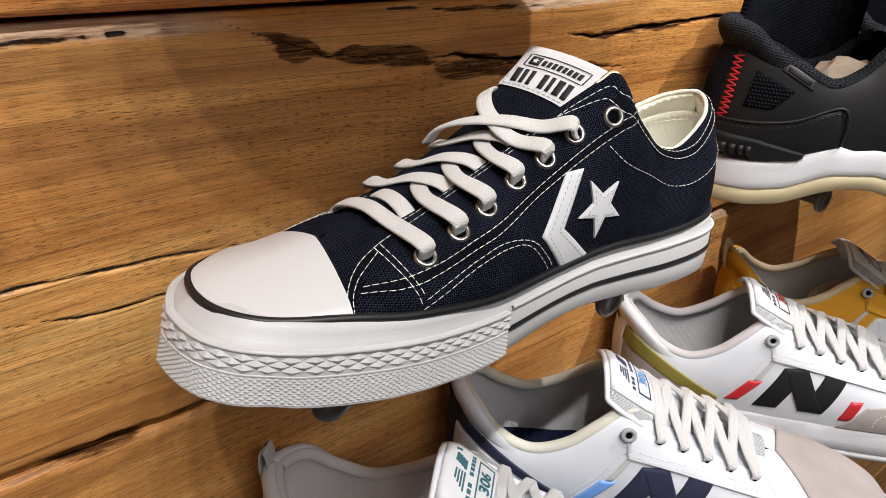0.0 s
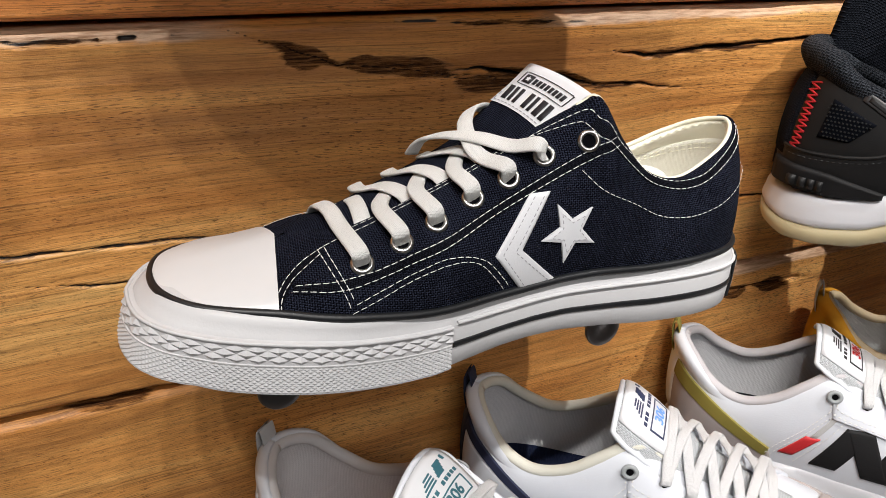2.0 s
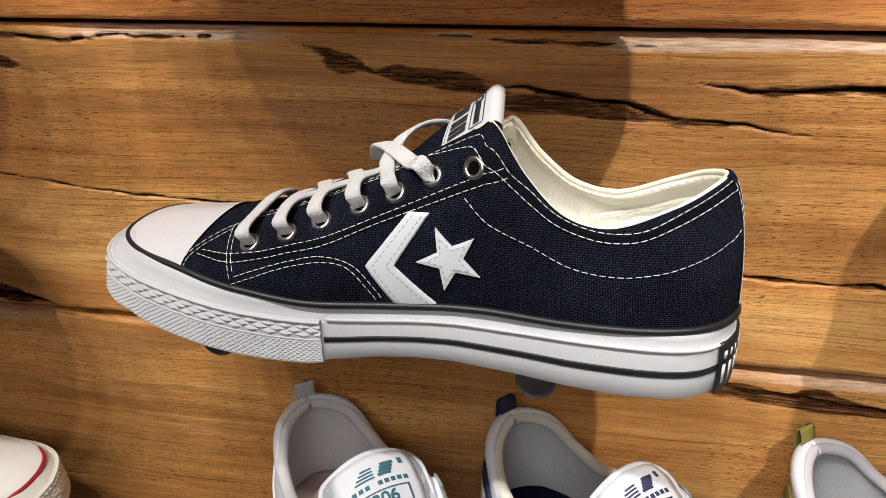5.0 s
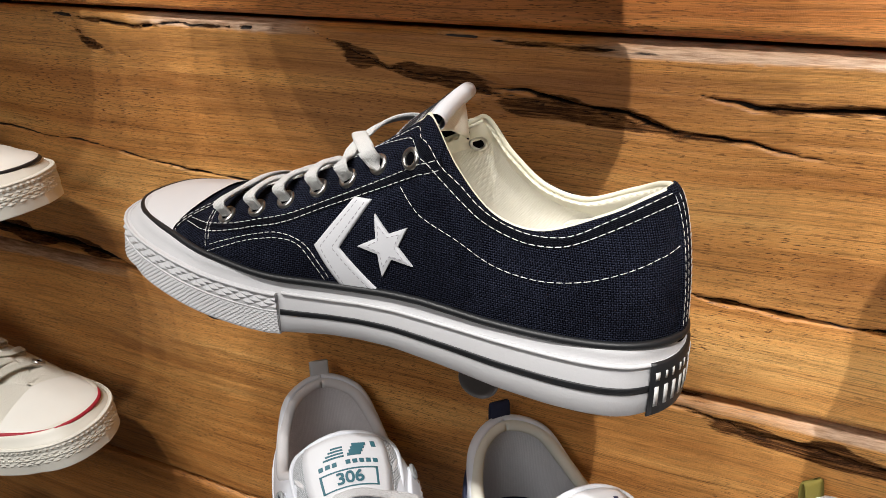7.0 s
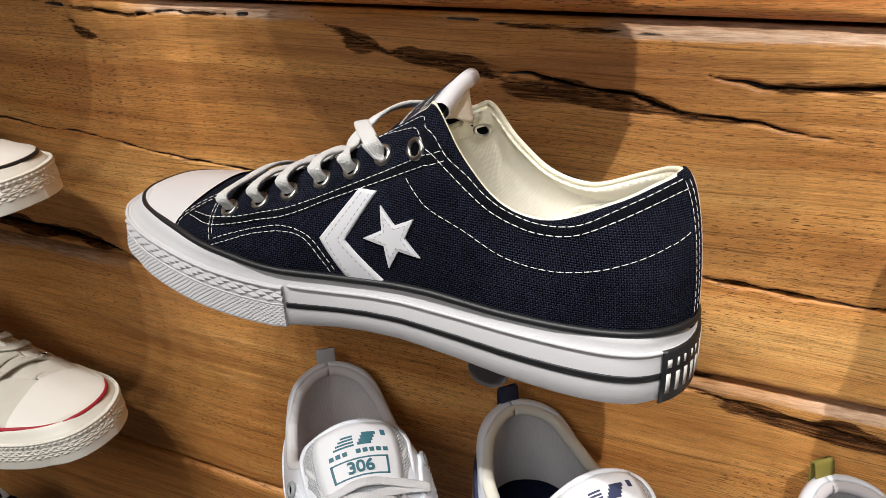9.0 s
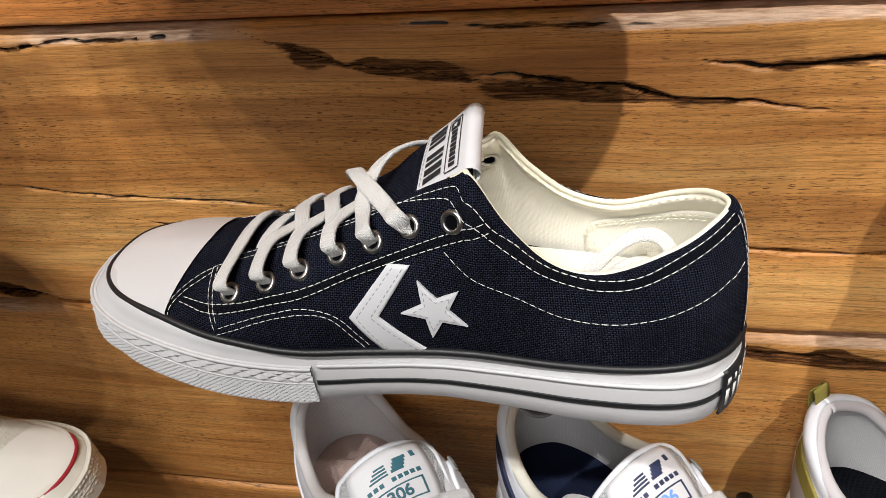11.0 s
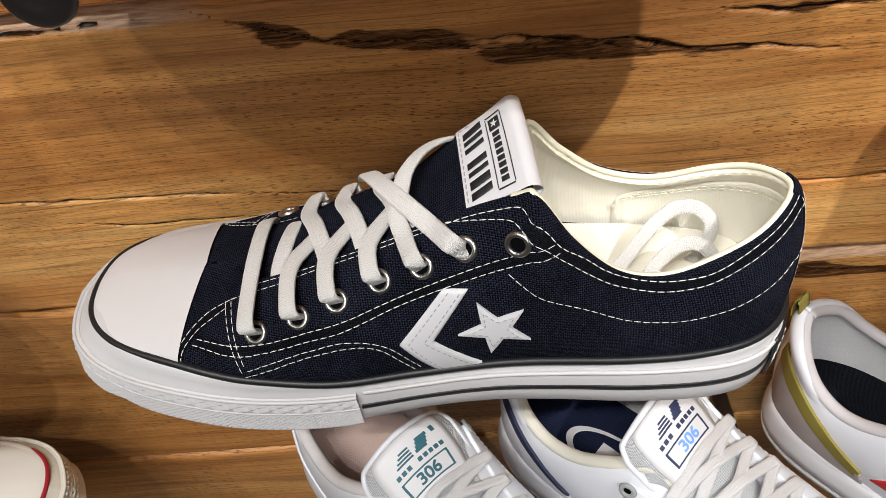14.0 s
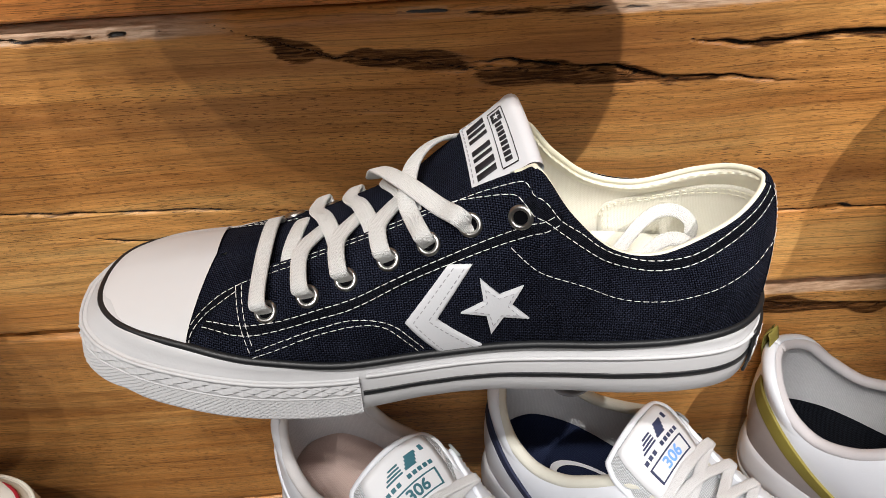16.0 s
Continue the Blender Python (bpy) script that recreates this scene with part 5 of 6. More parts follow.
def trainer(at, label, group, upper_mat, toe_mat, mark_mat, accent, tab_mat, lining_mat, insole_mat, ink, number_ink, lace_mat=None, loop_mat=None, with_label=True, heel_mat=None, edge_mat=None, L=TRAINER, stripe_mat=None, thread=None, rise=0.0):
    shoe = thing("trainer", label, "shoe", group, at)
    lace_mat = lace_mat or WHITE_LACE
    gum_top = 0.22 if mark_mat is not None else 0.36
    part("midsole", sole_body(L, [(gum_top, -6), (gum_top + 0.02, -1), (gum_top + 0.08, 0.3), (0.55, 0.5), (0.75, -0.6), (0.90, -1.2), (1.0, -3), (1.04, -7)]), MIDSOLE, shoe, "white foam midsole")
    part("outsole", sole_body(L, [(0, -7), (0.02, -2), (0.06, -0.4), (gum_top, 0.2), (gum_top + 0.03, -4)]), RUBBER if mark_mat is not None else GUM, shoe, "rubber outsole")
    P = L.sheet(0, L.last, 0, 1, 150, 24)
    upper = part("upper", grid(P), upper_mat, shoe)
    skin = Skin([upper.data])
    part("toe_overlay", solid(L.over(0.0, 2.9, 36, 20, 0.0013), 0.0012), toe_mat, shoe, "suede toe piece")
    runs = []

    def seam(points, side):
        path = curve_through([(x / 1000, side * 0.05, z / 1000) for x, z in points], 0.0012)
        laid = [skin.cast(p[0], p[2], side) for p in path]
        runs.append(([p + n * 0.0023 for p, n in laid], [n for p, n in laid]))

    for side in (-1, 1):
        low = [((0.050, 0.030), (0.134, 0.030), (0.116, 0.052), (0.062, 0.058))]
        if mark_mat is not None:
            part("side_overlay", plate(skin, low, side, 0.0003, 0.0011), toe_mat, shoe, "suede side piece")
        stay = [((0.088, 0.0585), (0.184, 0.0865), (0.186, 0.107), (0.098, 0.0700))]
        part("eyestay", plate(skin, stay, side, 0.0002, 0.0020), upper_mat, shoe)
        back = [((0.214, 0.031), (0.288, 0.034), (0.2868, 0.086), (0.217, 0.043))]
        if mark_mat is not None:
            part("heel_overlay", plate(skin, back, side, 0.0002, 0.0010), heel_mat or upper_mat, shoe)
        if stripe_mat is not None:
            wide = 0.0085 if heel_mat is not None else 0.003
            part("heel_stripe", plate(skin, [((0.217, 0.047), (0.220, 0.047 - wide), (0.2868, 0.092 - wide), (0.2845, 0.096))], side, 0.0006, 0.0012), stripe_mat, shoe, "heel strip")
        if mark_mat is not None:
            # a slanted zigzag mark of three bars, and two short bars in an accent colour
            x0, z0, h, w, s, gap = 0.145, 0.042, 0.038, 0.0160, -0.018, 0.031
            mark = [((x0, z0), (x0 + w, z0), (x0 + w + s, z0 + h), (x0 + s, z0 + h)),
                    ((x0 + gap, z0), (x0 + gap + w, z0), (x0 + gap + w + s, z0 + h), (x0 + gap + s, z0 + h)),
                    ((x0 + s, z0 + h), (x0 + s + w, z0 + h), (x0 + gap + w, z0), (x0 + gap, z0))]
            if side > 0:
                mark[2] = ((x0 + gap + s, z0 + h), (x0 + gap + s + w, z0 + h), (x0 + w, z0), (x0, z0))
            part("side_mark", plate(skin, mark[:2], side, 0.0002, 0.0014), mark_mat, shoe)
            part("side_mark", plate(skin, mark[2:], side, 0.0004, 0.0014), mark_mat, shoe)
            part("accent_bar", plate(skin, [((0.203, 0.046), (0.212, 0.046), (0.197, 0.0665), (0.188, 0.0665))], side, 0.0002, 0.0009), accent, shoe)
            part("side_stripe", plate(skin, [((0.1905, 0.0665), (0.1945, 0.0665), (0.1815, 0.0900), (0.1780, 0.0900))], side, 0.0002, 0.0006), CLEAR_TAB, shoe, "thin grey stripe")
            part("accent_bar", plate(skin, [((0.126, 0.038), (0.134, 0.038), (0.127, 0.056), (0.119, 0.056))], side, 0.0002, 0.0009), accent, shoe)
            seam([(183, 91), (196, 72), (210, 54), (217, 42)], side)
            seam([(186, 92), (199, 73), (213, 55), (220, 43)], side)
            seam([(176, 86), (187, 66), (198, 48), (202, 41)], side)
        seam([(93, 63), (135, 74.5), (182, 89.5), (185, 103)], side)
        seam([(96, 66), (135, 77.5), (179, 92), (182, 103)], side)
        seam([(62, 50), (90, 50), (108, 46), (112, 34)], side)
    tagged(part("stitching", dashes(runs, 0.0024, 0.0012, 0.0003), thread or (THREAD if mark_mat is not None else BLACK_SYN), shoe), kind="stuff")
    # lining and padded collar
    inner = L.sheet(5.2, L.last, 0.05, 1, 80, 16, -0.004)
    Q = L.sheet(5.2, L.last, 0.05, 1, 80, 16)
    half = inner.shape[1] // 2
    for sl in (slice(0, half), slice(half, None)):
        part("lining", grid(np.concatenate([inner[:, sl], Q[-1:, sl]])), lining_mat, shoe)
    start = 7.0 if mark_mat is not None else 8.6
    rim = L.sheet(start, L.last, 1, 1, 50, 2)[0]
    pad = np.vstack([rim[:50][::-1], rim[51:][::-1]]) if np.linalg.norm(rim[0] - rim[99]) < 0.004 else rim
    pad = pad.copy()
    pad[:, 1] *= 0.95
    pad[:, 2] -= 0.0018
    part("collar", tube(pad, 0.0040 if mark_mat is not None else 0.0045, 10), edge_mat or PADDING, shoe, "padded collar")
    # the padded heel of the collar
    swell = L.sheet(L.last - 3.2, L.last, 0.64 if mark_mat is not None else 0.70, 1.0, 30, 14)
    cols = swell.shape[1]
    puff = np.sin(np.linspace(0.0, 0.88, 14) * math.pi)[:, None, None] * (0.0150 if mark_mat is None else 0.0050)
    fade = 0.5 + 0.5 * np.cos(np.linspace(0, math.pi, cols // 2))
    for rows_of, fall in ((swell[:, :cols // 2], fade), (swell[:, cols // 2:], fade[::-1])):
        rows_of = rows_of + L.out(rows_of) * (puff * fall[None, :, None] - 0.0014 * (1 - fall[None, :, None]))
        part("heel_pad", solid(rows_of, 0.001), (edge_mat or SOFT_WHITE) if mark_mat is None else upper_mat, shoe, "padded heel collar")
    foot = L.band([(1.06, -5.0)], n=120)[0]
    pts = [[foot[j] * (1 - f) + foot[(120 - j) % 120] * f for f in np.linspace(0, 1, 7)] for j in range(1, 60)]
    insole = part("insole", grid(np.array(pts)), insole_mat, shoe, "cloth insole")
    if insole_mat is NAVY_LINING and mark_mat is not None:
        # a printed oval and a small bar on the footbed
        level = max(p[2] for row in pts for p in row) + 0.0006
        turn = np.linspace(0, 2 * np.pi, 48)
        oval = np.array([[(0.205 + a * math.cos(t), 0.004 + a * 0.42 * math.sin(t), level) for t in turn] for a in (0.034, 0.039)])
        part("insole_print", grid(oval), LEATHER, insole, "white printed oval")
        block = np.array([[(x, y, level) for x in (0.190, 0.222)] for y in (-0.003, 0.007)])
        part("size_label", grid(block), LEATHER, insole, "small white size label")
    # tongue
    mid = curve_through([(92, 0, 62), (118, 0, 71), (145, 0, 84), (165, 0, 97), (182, 0, 110), (194, 0, 119), (198, 0, 121)], 2.0) / 1000
    mid[:, 2] += rise * np.linspace(0, 1, len(mid)) ** 1.5
    s = np.linspace(0, 1, len(mid))
    half_w = np.interp(s, [0, 0.45, 0.8, 1], [0.012, 0.020, 0.0295, 0.0305]) * np.sqrt(1 - 0.30 * np.clip((s - 0.9) / 0.1, 0, 1) ** 2)
    w = np.linspace(-1, 1, 13)
    if not with_label:
        half_w = half_w * np.interp(s, [0, 0.5, 1], [1.0, 1.1, 1.35])
    T = mid[:, None] + np.stack([np.zeros((len(mid), 13)), half_w[:, None] * w[None], 0.013 * (1 - w[None] ** 2) * np.ones((len(mid), 1))], axis=-1)
    tn = normals(T)
    if tn[..., 2].mean() < 0:
        tn = -tn
    fat = np.sqrt(np.clip(1 - np.linspace(0, 1, len(T)) ** 8, 0.02, 1))[:, None, None] * np.sqrt(np.clip(1 - np.abs(w) ** 6, 0.05, 1))[None, :, None]
    body = np.concatenate([T + tn * 0.003 * fat, (T - tn * 0.014 * fat)[::-1]])
    tongue = part("tongue", grid(body), MESH_WHITE if mark_mat is not None else CHARCOAL, shoe, "padded mesh tongue")
    top_skin = T + tn * 0.003 * fat
    first = int((0.70 if mark_mat is not None else 0.55) * len(T))
    edge = np.vstack([T[first:-1, 0], T[-1], T[first:-1, -1][::-1]])
    part("tongue_edge", tube(even(edge, 0.002), 0.0017 if mark_mat is not None else 0.0042, 10), SOFT_WHITE if mark_mat is not None else CHARCOAL, tongue, "rolled soft leather edge")

    if not with_label:
        rows_of, cols_of = slice(int(0.80 * len(T)), int(0.95 * len(T))), slice(4, 9)
        tag = (T - tn * 0.0148 * fat)[rows_of, cols_of]
        part("size_label", solid(tag, 0.0005), SIZE_LABEL, tongue, "grey printed size label inside the tongue")

    def lay(a, b, up=0.0003):
        i, j = np.clip(a, 0, 1) * (len(T) - 1), (np.clip(b, -1, 1) + 1) * 6
        i0, j0 = min(int(i), len(T) - 2), min(int(j), 11)
        f, g_ = i - i0, j - j0
        p = (top_skin[i0, j0] * (1 - f) + top_skin[i0 + 1, j0] * f) * (1 - g_) + (top_skin[i0, j0 + 1] * (1 - f) + top_skin[i0 + 1, j0 + 1] * f) * g_
        return p + tn[i0, j0] * up

    def bar(a0, a1, b0, b1, up=0.0013, thick=0.0003, k=11):
        P = np.array([[lay(a, b, up) for b in np.linspace(b0, b1, k)] for a in np.linspace(a0, a1, k)])
        return solid(P if normals(P)[..., 2].mean() > 0 else P[:, ::-1], thick)

    if with_label:
        part("tongue_label", bar(0.69, 0.985, -0.74, 0.74, 0.0011, 0.0011, 13), LEATHER, tongue, "white woven label with dark print")
        bars = [bar(0.735, 0.742, -0.5, 0.5), bar(0.815, 0.822, -0.5, 0.5), bar(0.735, 0.822, -0.5, -0.46), bar(0.735, 0.822, 0.46, 0.5)]
        part("label_frame", joined(bars), ink, tongue)
        tagged(part("label_line", joined([bar(0.842, 0.862, -0.52 + 0.117 * k, -0.52 + 0.117 * k + 0.08) for k in (0, 1, 2, 3, 4, 6, 7, 8)]), ink, tongue), kind="stuff")
        marks = [bar(0.880 + 0.0145 * c, 0.8885 + 0.0145 * c, 0.04, 0.40 - 0.05 * c) for c in range(4)]
        marks += [bar(0.880 + 0.0145 * c, 0.8945 + 0.0145 * c, -0.26 - 0.035 * c, -0.02 - 0.035 * c) for c in range(4)] + [bar(0.918, 0.945, -0.54, -0.46)]
        tagged(part("label_badge", joined(marks), ink, tongue), kind="stuff")
        # numerals run across the tongue, tops towards its end; four shifted copies make them bold
        run = np.linalg.norm(np.diff(mid, axis=0), axis=1).sum()
        copies = []
        for c, (sx, sy) in enumerate(((-0.00022, -0.00022), (0.00022, -0.00022), (-0.00022, 0.00022), (0.00022, 0.00022))):
            me = written("306", 0.0092)
            for v in me.vertices:
                v.co = Vector(lay(0.7785 + (v.co.y + sy) / run, -(v.co.x + sx) / 0.0290, 0.0016 + 0.00004 * c))
            copies.append(me)
        part("label_number", joined(copies), number_ink, tongue)
    # heel loop
    pts = [(288, 0, 88), (291.5, 0, 102), (292.5, 0, 118), (291, 0, 123.5), (289, 0, 121), (287, 0, 108), (286, 0, 100)]
    if mark_mat is not None:
        part("heel_loop", sweep(curve_through(np.array(pts) / 1000, 0.002), (0, 0, 0) + np.array([1.0, 0, 0.2]), 0.0125, 0.0012), loop_mat or tab_mat, shoe, "heel pull loop")
    tabp = L.sheet(L.last - 0.75, L.last, 0.12, 0.97, 8, 12, 0.0009)
    k = tabp.shape[1] // 2
    part("heel_tab", solid(np.concatenate([tabp[:, k:], tabp[:, :k]], axis=1), 0.0008), tab_mat, shoe)
    # eyelets and laces
    holes = [(106, 71), (121, 77), (136, 83), (151, 89.5), (166, 96), (185, 103)]
    spots = {}
    for side in (-1, 1):
        for k, (x, z) in enumerate(holes):
            p, n = skin.cast(x / 1000, z / 1000, side)
            p = p + n * 0.0021
            spots[side, k] = (p, n)
            if k == 5:
                part("eyelet", ring(p, n, 0.0050, 0.0023, 0.0012), GREY_RING, shoe, "grey eyelet ring")
            part("eyelet_shade", disc(p, n, 0.0021, 0.00025), HOLE_SHADE, shoe)
    runs_of = [(0, 0, 0.0)] + [(k, k + 1, 0.0014) for k in range(4)] + [(k + 1, k, 0.0) for k in range(4)] + [(4, 4, 0.0020)]
    for far, near, up in runs_of:
        (p, n), (q, m) = spots[-1, far], spots[1, near]
        run = (q - p)
        pts = [p - n * 0.001, p + n * 0.0022 + [0, 0, 0.002], p + run * 0.16 + [0, 0, 0.0095 + up * 0.5], p + run * 0.5 + [0, 0, 0.0180 + up], p + run * 0.84 + [0, 0, 0.0095 + up * 0.5], q + m * 0.0022 + [0, 0, 0.002], q - m * 0.001]
        path = curve_through(pts, 0.0025)
        ups = path - np.array([path[:, 0].mean(), 0, path[:, 2].min() - 0.02])
        ups[:, 0] = -0.3 * np.abs(ups[:, 1])
        part("lace", sweep(path, ups, 0.0062, 0.0017, 10), lace_mat, shoe)
    return shoe, skin


def beside(hx, hy, hz, angle, low=0.86, tip=0.0):
    """The pose of a trainer whose heel loop is at this place, toe pointing out from the wall."""
    m = pose(0, 0, 0, 0, 0, angle) @ Matrix.Rotation(math.radians(tip), 4, "Y")
    off = m @ Vector((0.289, 0, 0.112 * low))
    return Matrix.Translation((hx - off.x, hy - off.y, hz - off.z)) @ m @ Matrix.Diagonal((1, 1, low, 1))


OUT = 131.0
CREAM_PIPING = plain("cream_knit_piping", (0.60, 0.59, 0.52), 0.9, 0.06, 1500, 0.6)
LILAC_PIPING = plain("pale_grey_knit_piping", (0.52, 0.50, 0.52), 0.9, 0.06, 1500, 0.6)
TAN = plain("tan_binding", (0.50, 0.40, 0.26), 0.7, 0.06, 900, 0.3)
TAN_THREAD = plain("tan_thread", (0.58, 0.38, 0.14), 0.8, 0.08, 2500, 0.4)
RAISED = np.zeros(TRAINER.nodes.shape)
RAISED[6:, 5] = (4, 6, 2, -6, -11, -4, 13, 11, 3, -3)
RAISED[13:, 3] = (-4, -7, -8)
RAISED[14:, 1] = (3, 0)
RUNNER = Last(
    nodes=TRAINER.nodes * 1000 + RAISED, outline=TRAINER.rim * 1000 + np.array([[0, 1.5]]) * (TRAINER.rim[:, 1:] > 0.005),
    bottom=[(0, 12), (20, 5), (45, 1), (80, -1), (120, 3), (150, 10), (180, 18), (198, 17), (213, 12), (235, 2), (258, -2), (279, -3), (293, 1)],
    top=[(0, 38), (30, 36), (70, 37), (105, 40), (130, 41), (160, 46), (184, 47), (197, 44), (208, 46.5), (218, 43), (232, 35), (252, 30), (270, 28), (293, 28)],
    lean=(0.62, 0.5), bulge=5.0)
trainer(beside(-0.130, -0.018, 1.1170, OUT), "white leather trainer with a rose insole and teal label", ROW, SOFT_WHITE, SUEDE, NAVY_L, SKY, SOFT_WHITE, GREY_LINING, ROSE, TEAL, TEAL, None, CLEAR_TAB)
trainer(beside(0.000, -0.019, 1.1220, 136), "white leather trainer with navy mark and sky blue bars", ROW, SOFT_WHITE, SUEDE, NAVY_L, SKY, NAVY_L, GREY_LINING, NAVY_LINING, NAVY_INK, SKY_INK, None, NAVY_L, edge_mat=CREAM_PIPING, stripe_mat=NAVY_L)
trainer(beside(0.1740, -0.014, 1.1180, OUT, tip=4.2), "white leather trainer with black mark, red bars and olive loop", ROW, SOFT_WHITE, SUEDE, BLACK_L, RED, SOFT_WHITE, GREY_LINING, CHARCOAL, INK, RED, None, OLIVE, heel_mat=SUEDE, edge_mat=LILAC_PIPING, stripe_mat=OLIVE)
trainer(beside(0.312, -0.022, 1.1250, OUT), "mustard suede trainer with white mark and cobalt bar", ROW, MUSTARD, MUSTARD, SOFT_WHITE, COBALT, MUSTARD, GREY_LINING, CREAM, NAVY_INK, NAVY_INK, None, CLEAR_TAB, edge_mat=TAN, thread=TAN_THREAD)
KNIT = canvas("grey_collar_knit", (0.010, 0.012, 0.015), (0.062, 0.070, 0.084), 700, 0.9, 0.4)
runner, runner_skin = trainer(beside(0.2205, -0.0240, 1.3225, OUT, 1.0), "black knit running shoe with white midsole and gum outsole", ROW, BLACK_SYN, BLACK_L, None, RED, CHARCOAL, CHARCOAL, NAVY_LINING, INK, INK, BLACK_LACE, CHARCOAL, False, BLACK_L, KNIT, RUNNER, rise=0.05)
DARK_BADGE = plain("dark_grey_badge", (0.035, 0.035, 0.037), 0.4, 0.1)
RED_THREAD = plain("red_thread", (0.55, 0.02, 0.03), 0.7, 0.1, 2500, 0.4)
for side in (-1, 1):
    zig = [(0.2755 + 0.0050 * (k % 2) + 0.00020 * (20 - k), 0.055 + 0.0019 * k) for k in range(23)]
    laid = [runner_skin.cast(x, z, side) for x, z in zig]
    path = np.array([p + n * 0.0009 for p, n in laid])
    part("zigzag_stitch", tube(even(path, 0.0012), 0.00065, 6), RED_THREAD, runner, "red zigzag stitching")
    part("heel_counter", plate(runner_skin, [((0.207, 0.046), (0.245, 0.032), (0.245, 0.0585), (0.211, 0.071)), ((0.245, 0.032), (0.288, 0.029), (0.2865, 0.0550), (0.245, 0.0585))], side, 0.0002, 0.0016), BLACK_SYN, runner, "smooth black heel counter")
    part("heel_clip", plate(runner_skin, [((0.228, 0.0365), (0.258, 0.030), (0.258, 0.0452), (0.228, 0.0395)), ((0.258, 0.030), (0.2875, 0.028), (0.2875, 0.047), (0.258, 0.0452))], side, 0.0012, 0.0040), BLACK_L, runner, "black rubber heel clip")
    part("embossed_mark", plate(runner_skin, [((x, 0.0345), (x + 0.0035, 0.0345), (x + 0.0035, 0.0405), (x, 0.0405)) for x in (0.2600, 0.2650, 0.2700, 0.2750)], side, 0.0040, 0.0044), BLACK_SYN, runner)
    rim_line = curve_through([(0.207, 0.05, 0.047), (0.206, 0.05, 0.060), (0.2075, 0.05, 0.068), (0.212, 0.05, 0.0712), (0.222, 0.05, 0.0680), (0.237, 0.05, 0.0610), (0.252, 0.05, 0.0575), (0.268, 0.05, 0.0556), (0.2860, 0.05, 0.0552)], 0.0012)
    laid = [runner_skin.cast(q[0], q[2], side) for q in rim_line]
    part("counter_piping", tube(even(np.array([p + n * 0.0016 for p, n in laid]), 0.0012), 0.0011, 8), BLACK_SYN, runner, "moulded black piping")
    sewn = [runner_skin.cast(q[0], q[2] - 0.0035, side) for q in rim_line[8:]]
    tagged(part("counter_stitching", dashes([([p + n * 0.0018 for p, n in sewn], [n for p, n in sewn])], 0.0022, 0.0013, 0.0003), DARK_BADGE, runner), kind="stuff")
    leaf = [((0.242, 0.0790), (0.254, 0.0660), (0.2715, 0.0655), (0.2670, 0.0895))]
    part("grip_panel", plate(runner_skin, leaf, side, 0.0002, 0.0007), CHARCOAL, runner, "woven grip panel")
    studs = []
    for r in range(9):
        for c in range(14):
            x, z = 0.2440 + 0.0021 * c + 0.0010 * (r % 2), 0.0670 + 0.0024 * r
            if z < 0.0790 + (x - 0.242) * 0.40 and z > 0.0785 - (x - 0.242) * 1.05 and x < 0.2690:
                p, n = runner_skin.cast(x, z, side)
                q, _ = runner_skin.cast(x + 0.0014, z + 0.0004, side)
                studs.append(([p + n * 0.0012, q + n * 0.0012], [n, n]))
    if studs:
        tagged(part("grip_studs", dashes(studs, 0.0013, 0.0009, 0.00055), BLACK_SYN, runner), kind="stuff")
    part("side_badge", plate(runner_skin, [((0.2320, 0.0805), (0.2525, 0.0915), (0.2505, 0.0970), (0.2300, 0.0860))], side, 0.0002, 0.0009), DARK_BADGE, runner)
    part("badge_print", plate(runner_skin, [((0.2345, 0.0833), (0.2495, 0.0915), (0.2485, 0.0942), (0.2335, 0.0860))], side, 0.0006, 0.0010), BLACK_SYN, runner)
# a black sheet added above the far collar, to fill the dark area there
low = curve_through([(274, -12, 106), (258, -27, 104), (238, -33, 94), (212, -35, 82), (190, -33, 92)], 3.0) / 1000
high = curve_through([(269, -15, 142), (254, -29, 152), (234, -35, 157), (207, -37, 160), (186, -35, 160)], 3.0) / 1000
share = np.linspace(0, 1, 30)
low, high = (np.stack([np.interp(share, np.linspace(0, 1, len(c)), c[:, d]) for d in range(3)], axis=1) for c in (low, high))
part("dark_sheet", solid(np.array([low * (1 - f) + high * f for f in np.linspace(0, 1, 12)]), 0.005), CHARCOAL, runner, "black sheet added above the far collar")


def paper(at, size, seed):
    """Crumpled brown packing paper."""
    rnd = np.random.RandomState(seed)
    bm = bmesh.new()
    bmesh.ops.create_icosphere(bm, subdivisions=3, radius=1.0)
    folds = rnd.randn(14, 3)
    folds /= np.linalg.norm(folds, axis=1, keepdims=True)
    for v in bm.verts:
        d = np.array(v.co)
        r = 1 - 0.30 * np.abs(np.sin(5.0 * folds @ d)).mean() - 0.35 * np.max(np.abs(folds @ d)) ** 6 + 0.05 * rnd.randn()
        v.co = Vector(d * r * np.array(size))
    ob = part("packing_paper", bm, BROWN_PAPER, smooth=False)
    ob.matrix_world = at
    return tagged(ob, "crumpled grey-brown packing paper stuffed in a shoe", "paper", "packing paper")


BROWN_PAPER = plain("brown_paper", (0.40, 0.33, 0.26), 0.85, 0.1, 300, 0.3)
paper(beside(0.2205, -0.0240, 1.3225, OUT, 1.0) @ pose(0.200, 0, 0.078), (0.050, 0.026, 0.034), 4)
paper(beside(0.312, -0.022, 1.1250, OUT) @ pose(0.185, 0, 0.068), (0.050, 0.026, 0.030), 9)
copy_thing(runner, beside(0.372, -0.018, 1.330, OUT, 1.0))

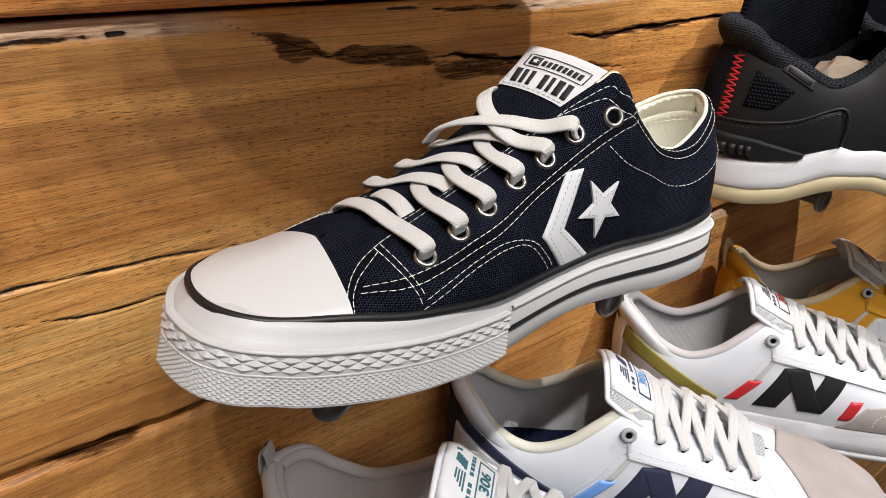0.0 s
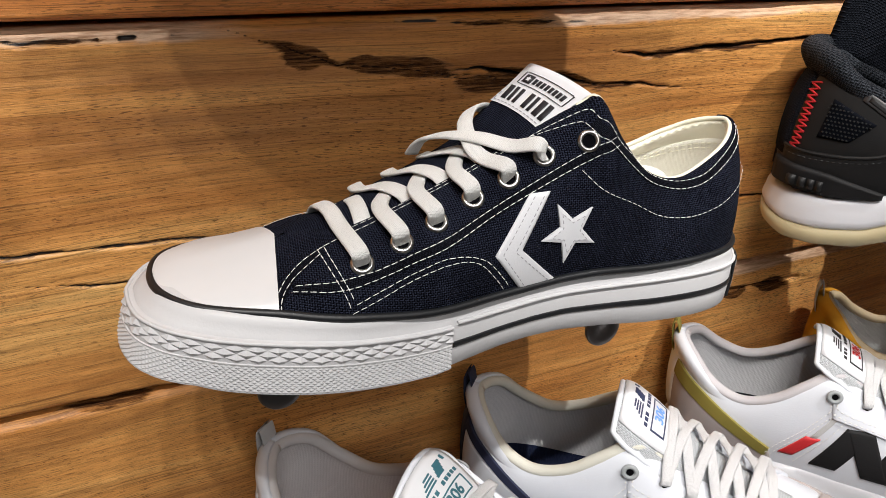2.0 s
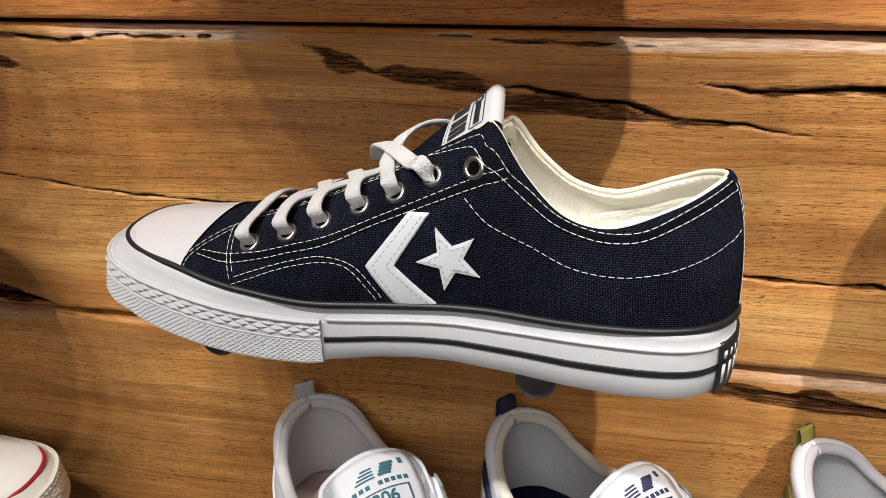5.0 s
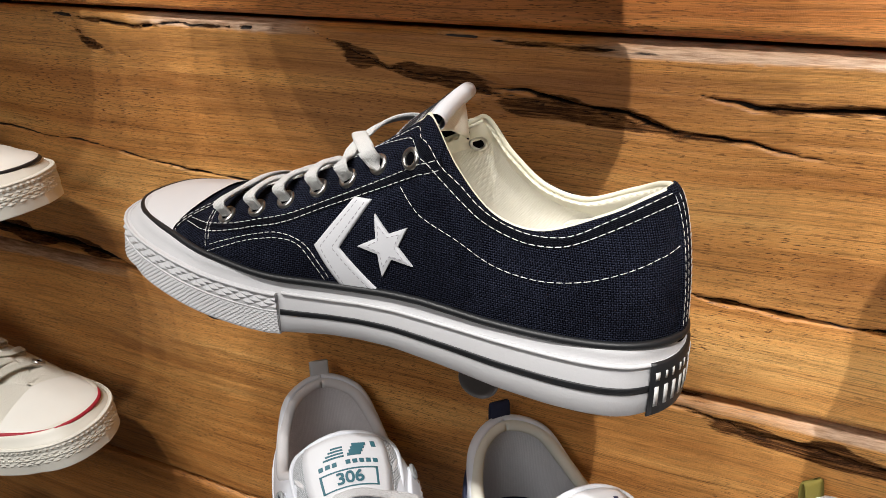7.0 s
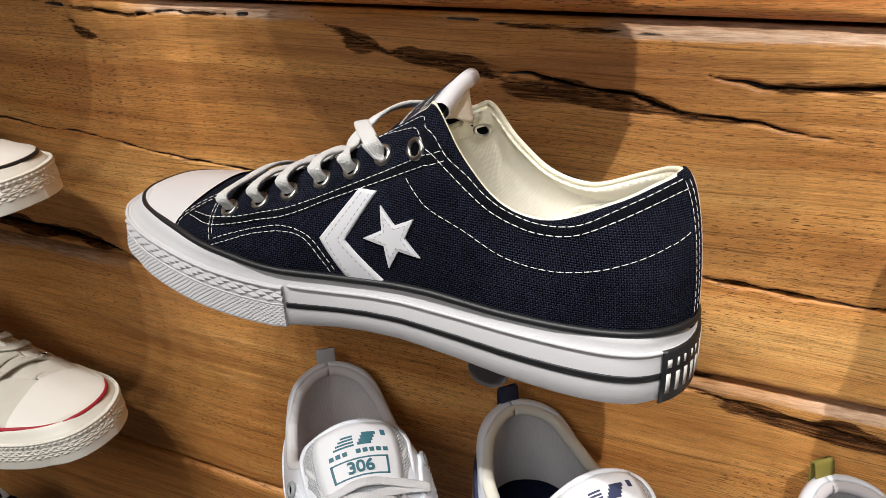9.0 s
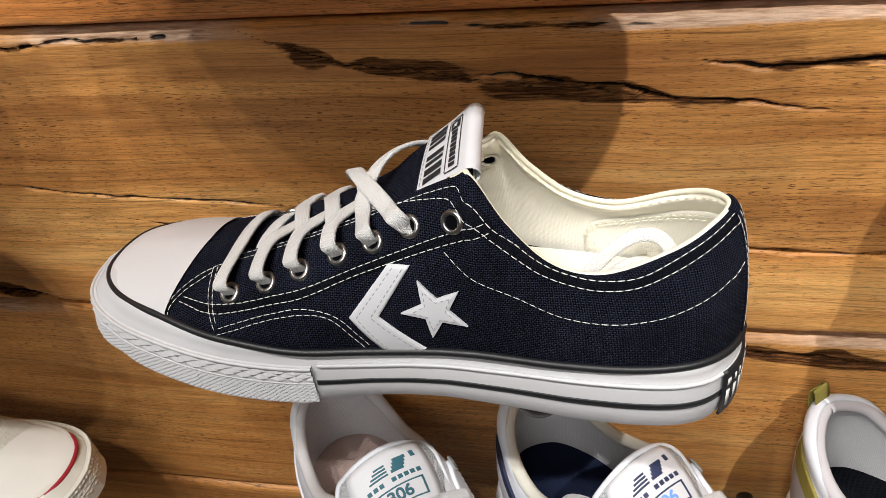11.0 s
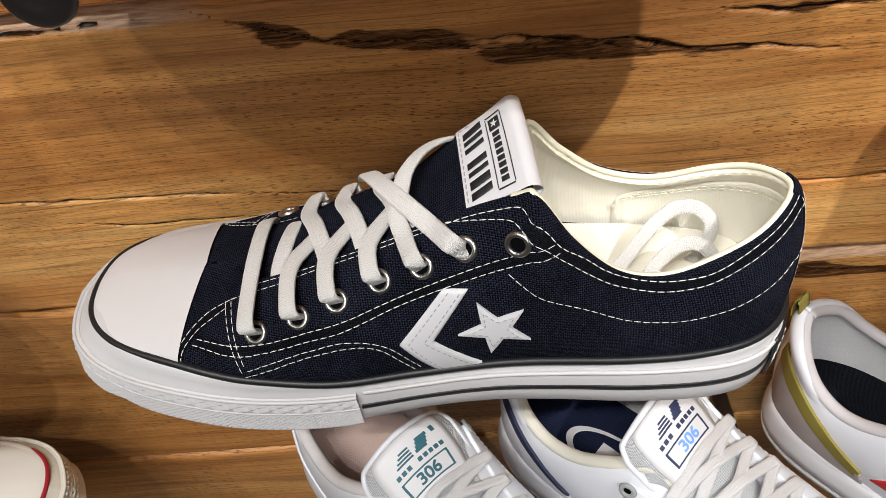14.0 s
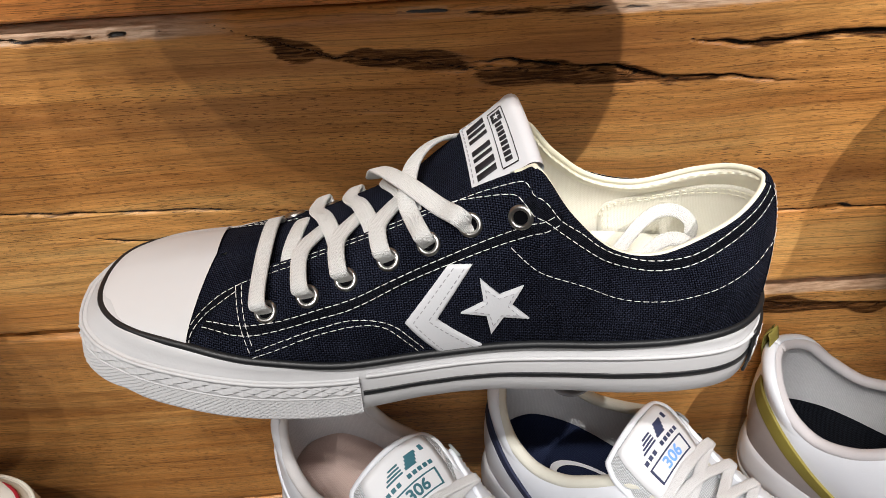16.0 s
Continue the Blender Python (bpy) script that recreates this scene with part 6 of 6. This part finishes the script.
for px, pz, reach in ((0.265, 1.2115, 0.105), (0.150, 1.0, 0.105), (0.02, 1.0, 0.105), (-0.10, 1.0, 0.105), (-0.45, 1.014, 0.08), (-0.47, 1.203, 0.08)):
    peg(px, pz, reach)
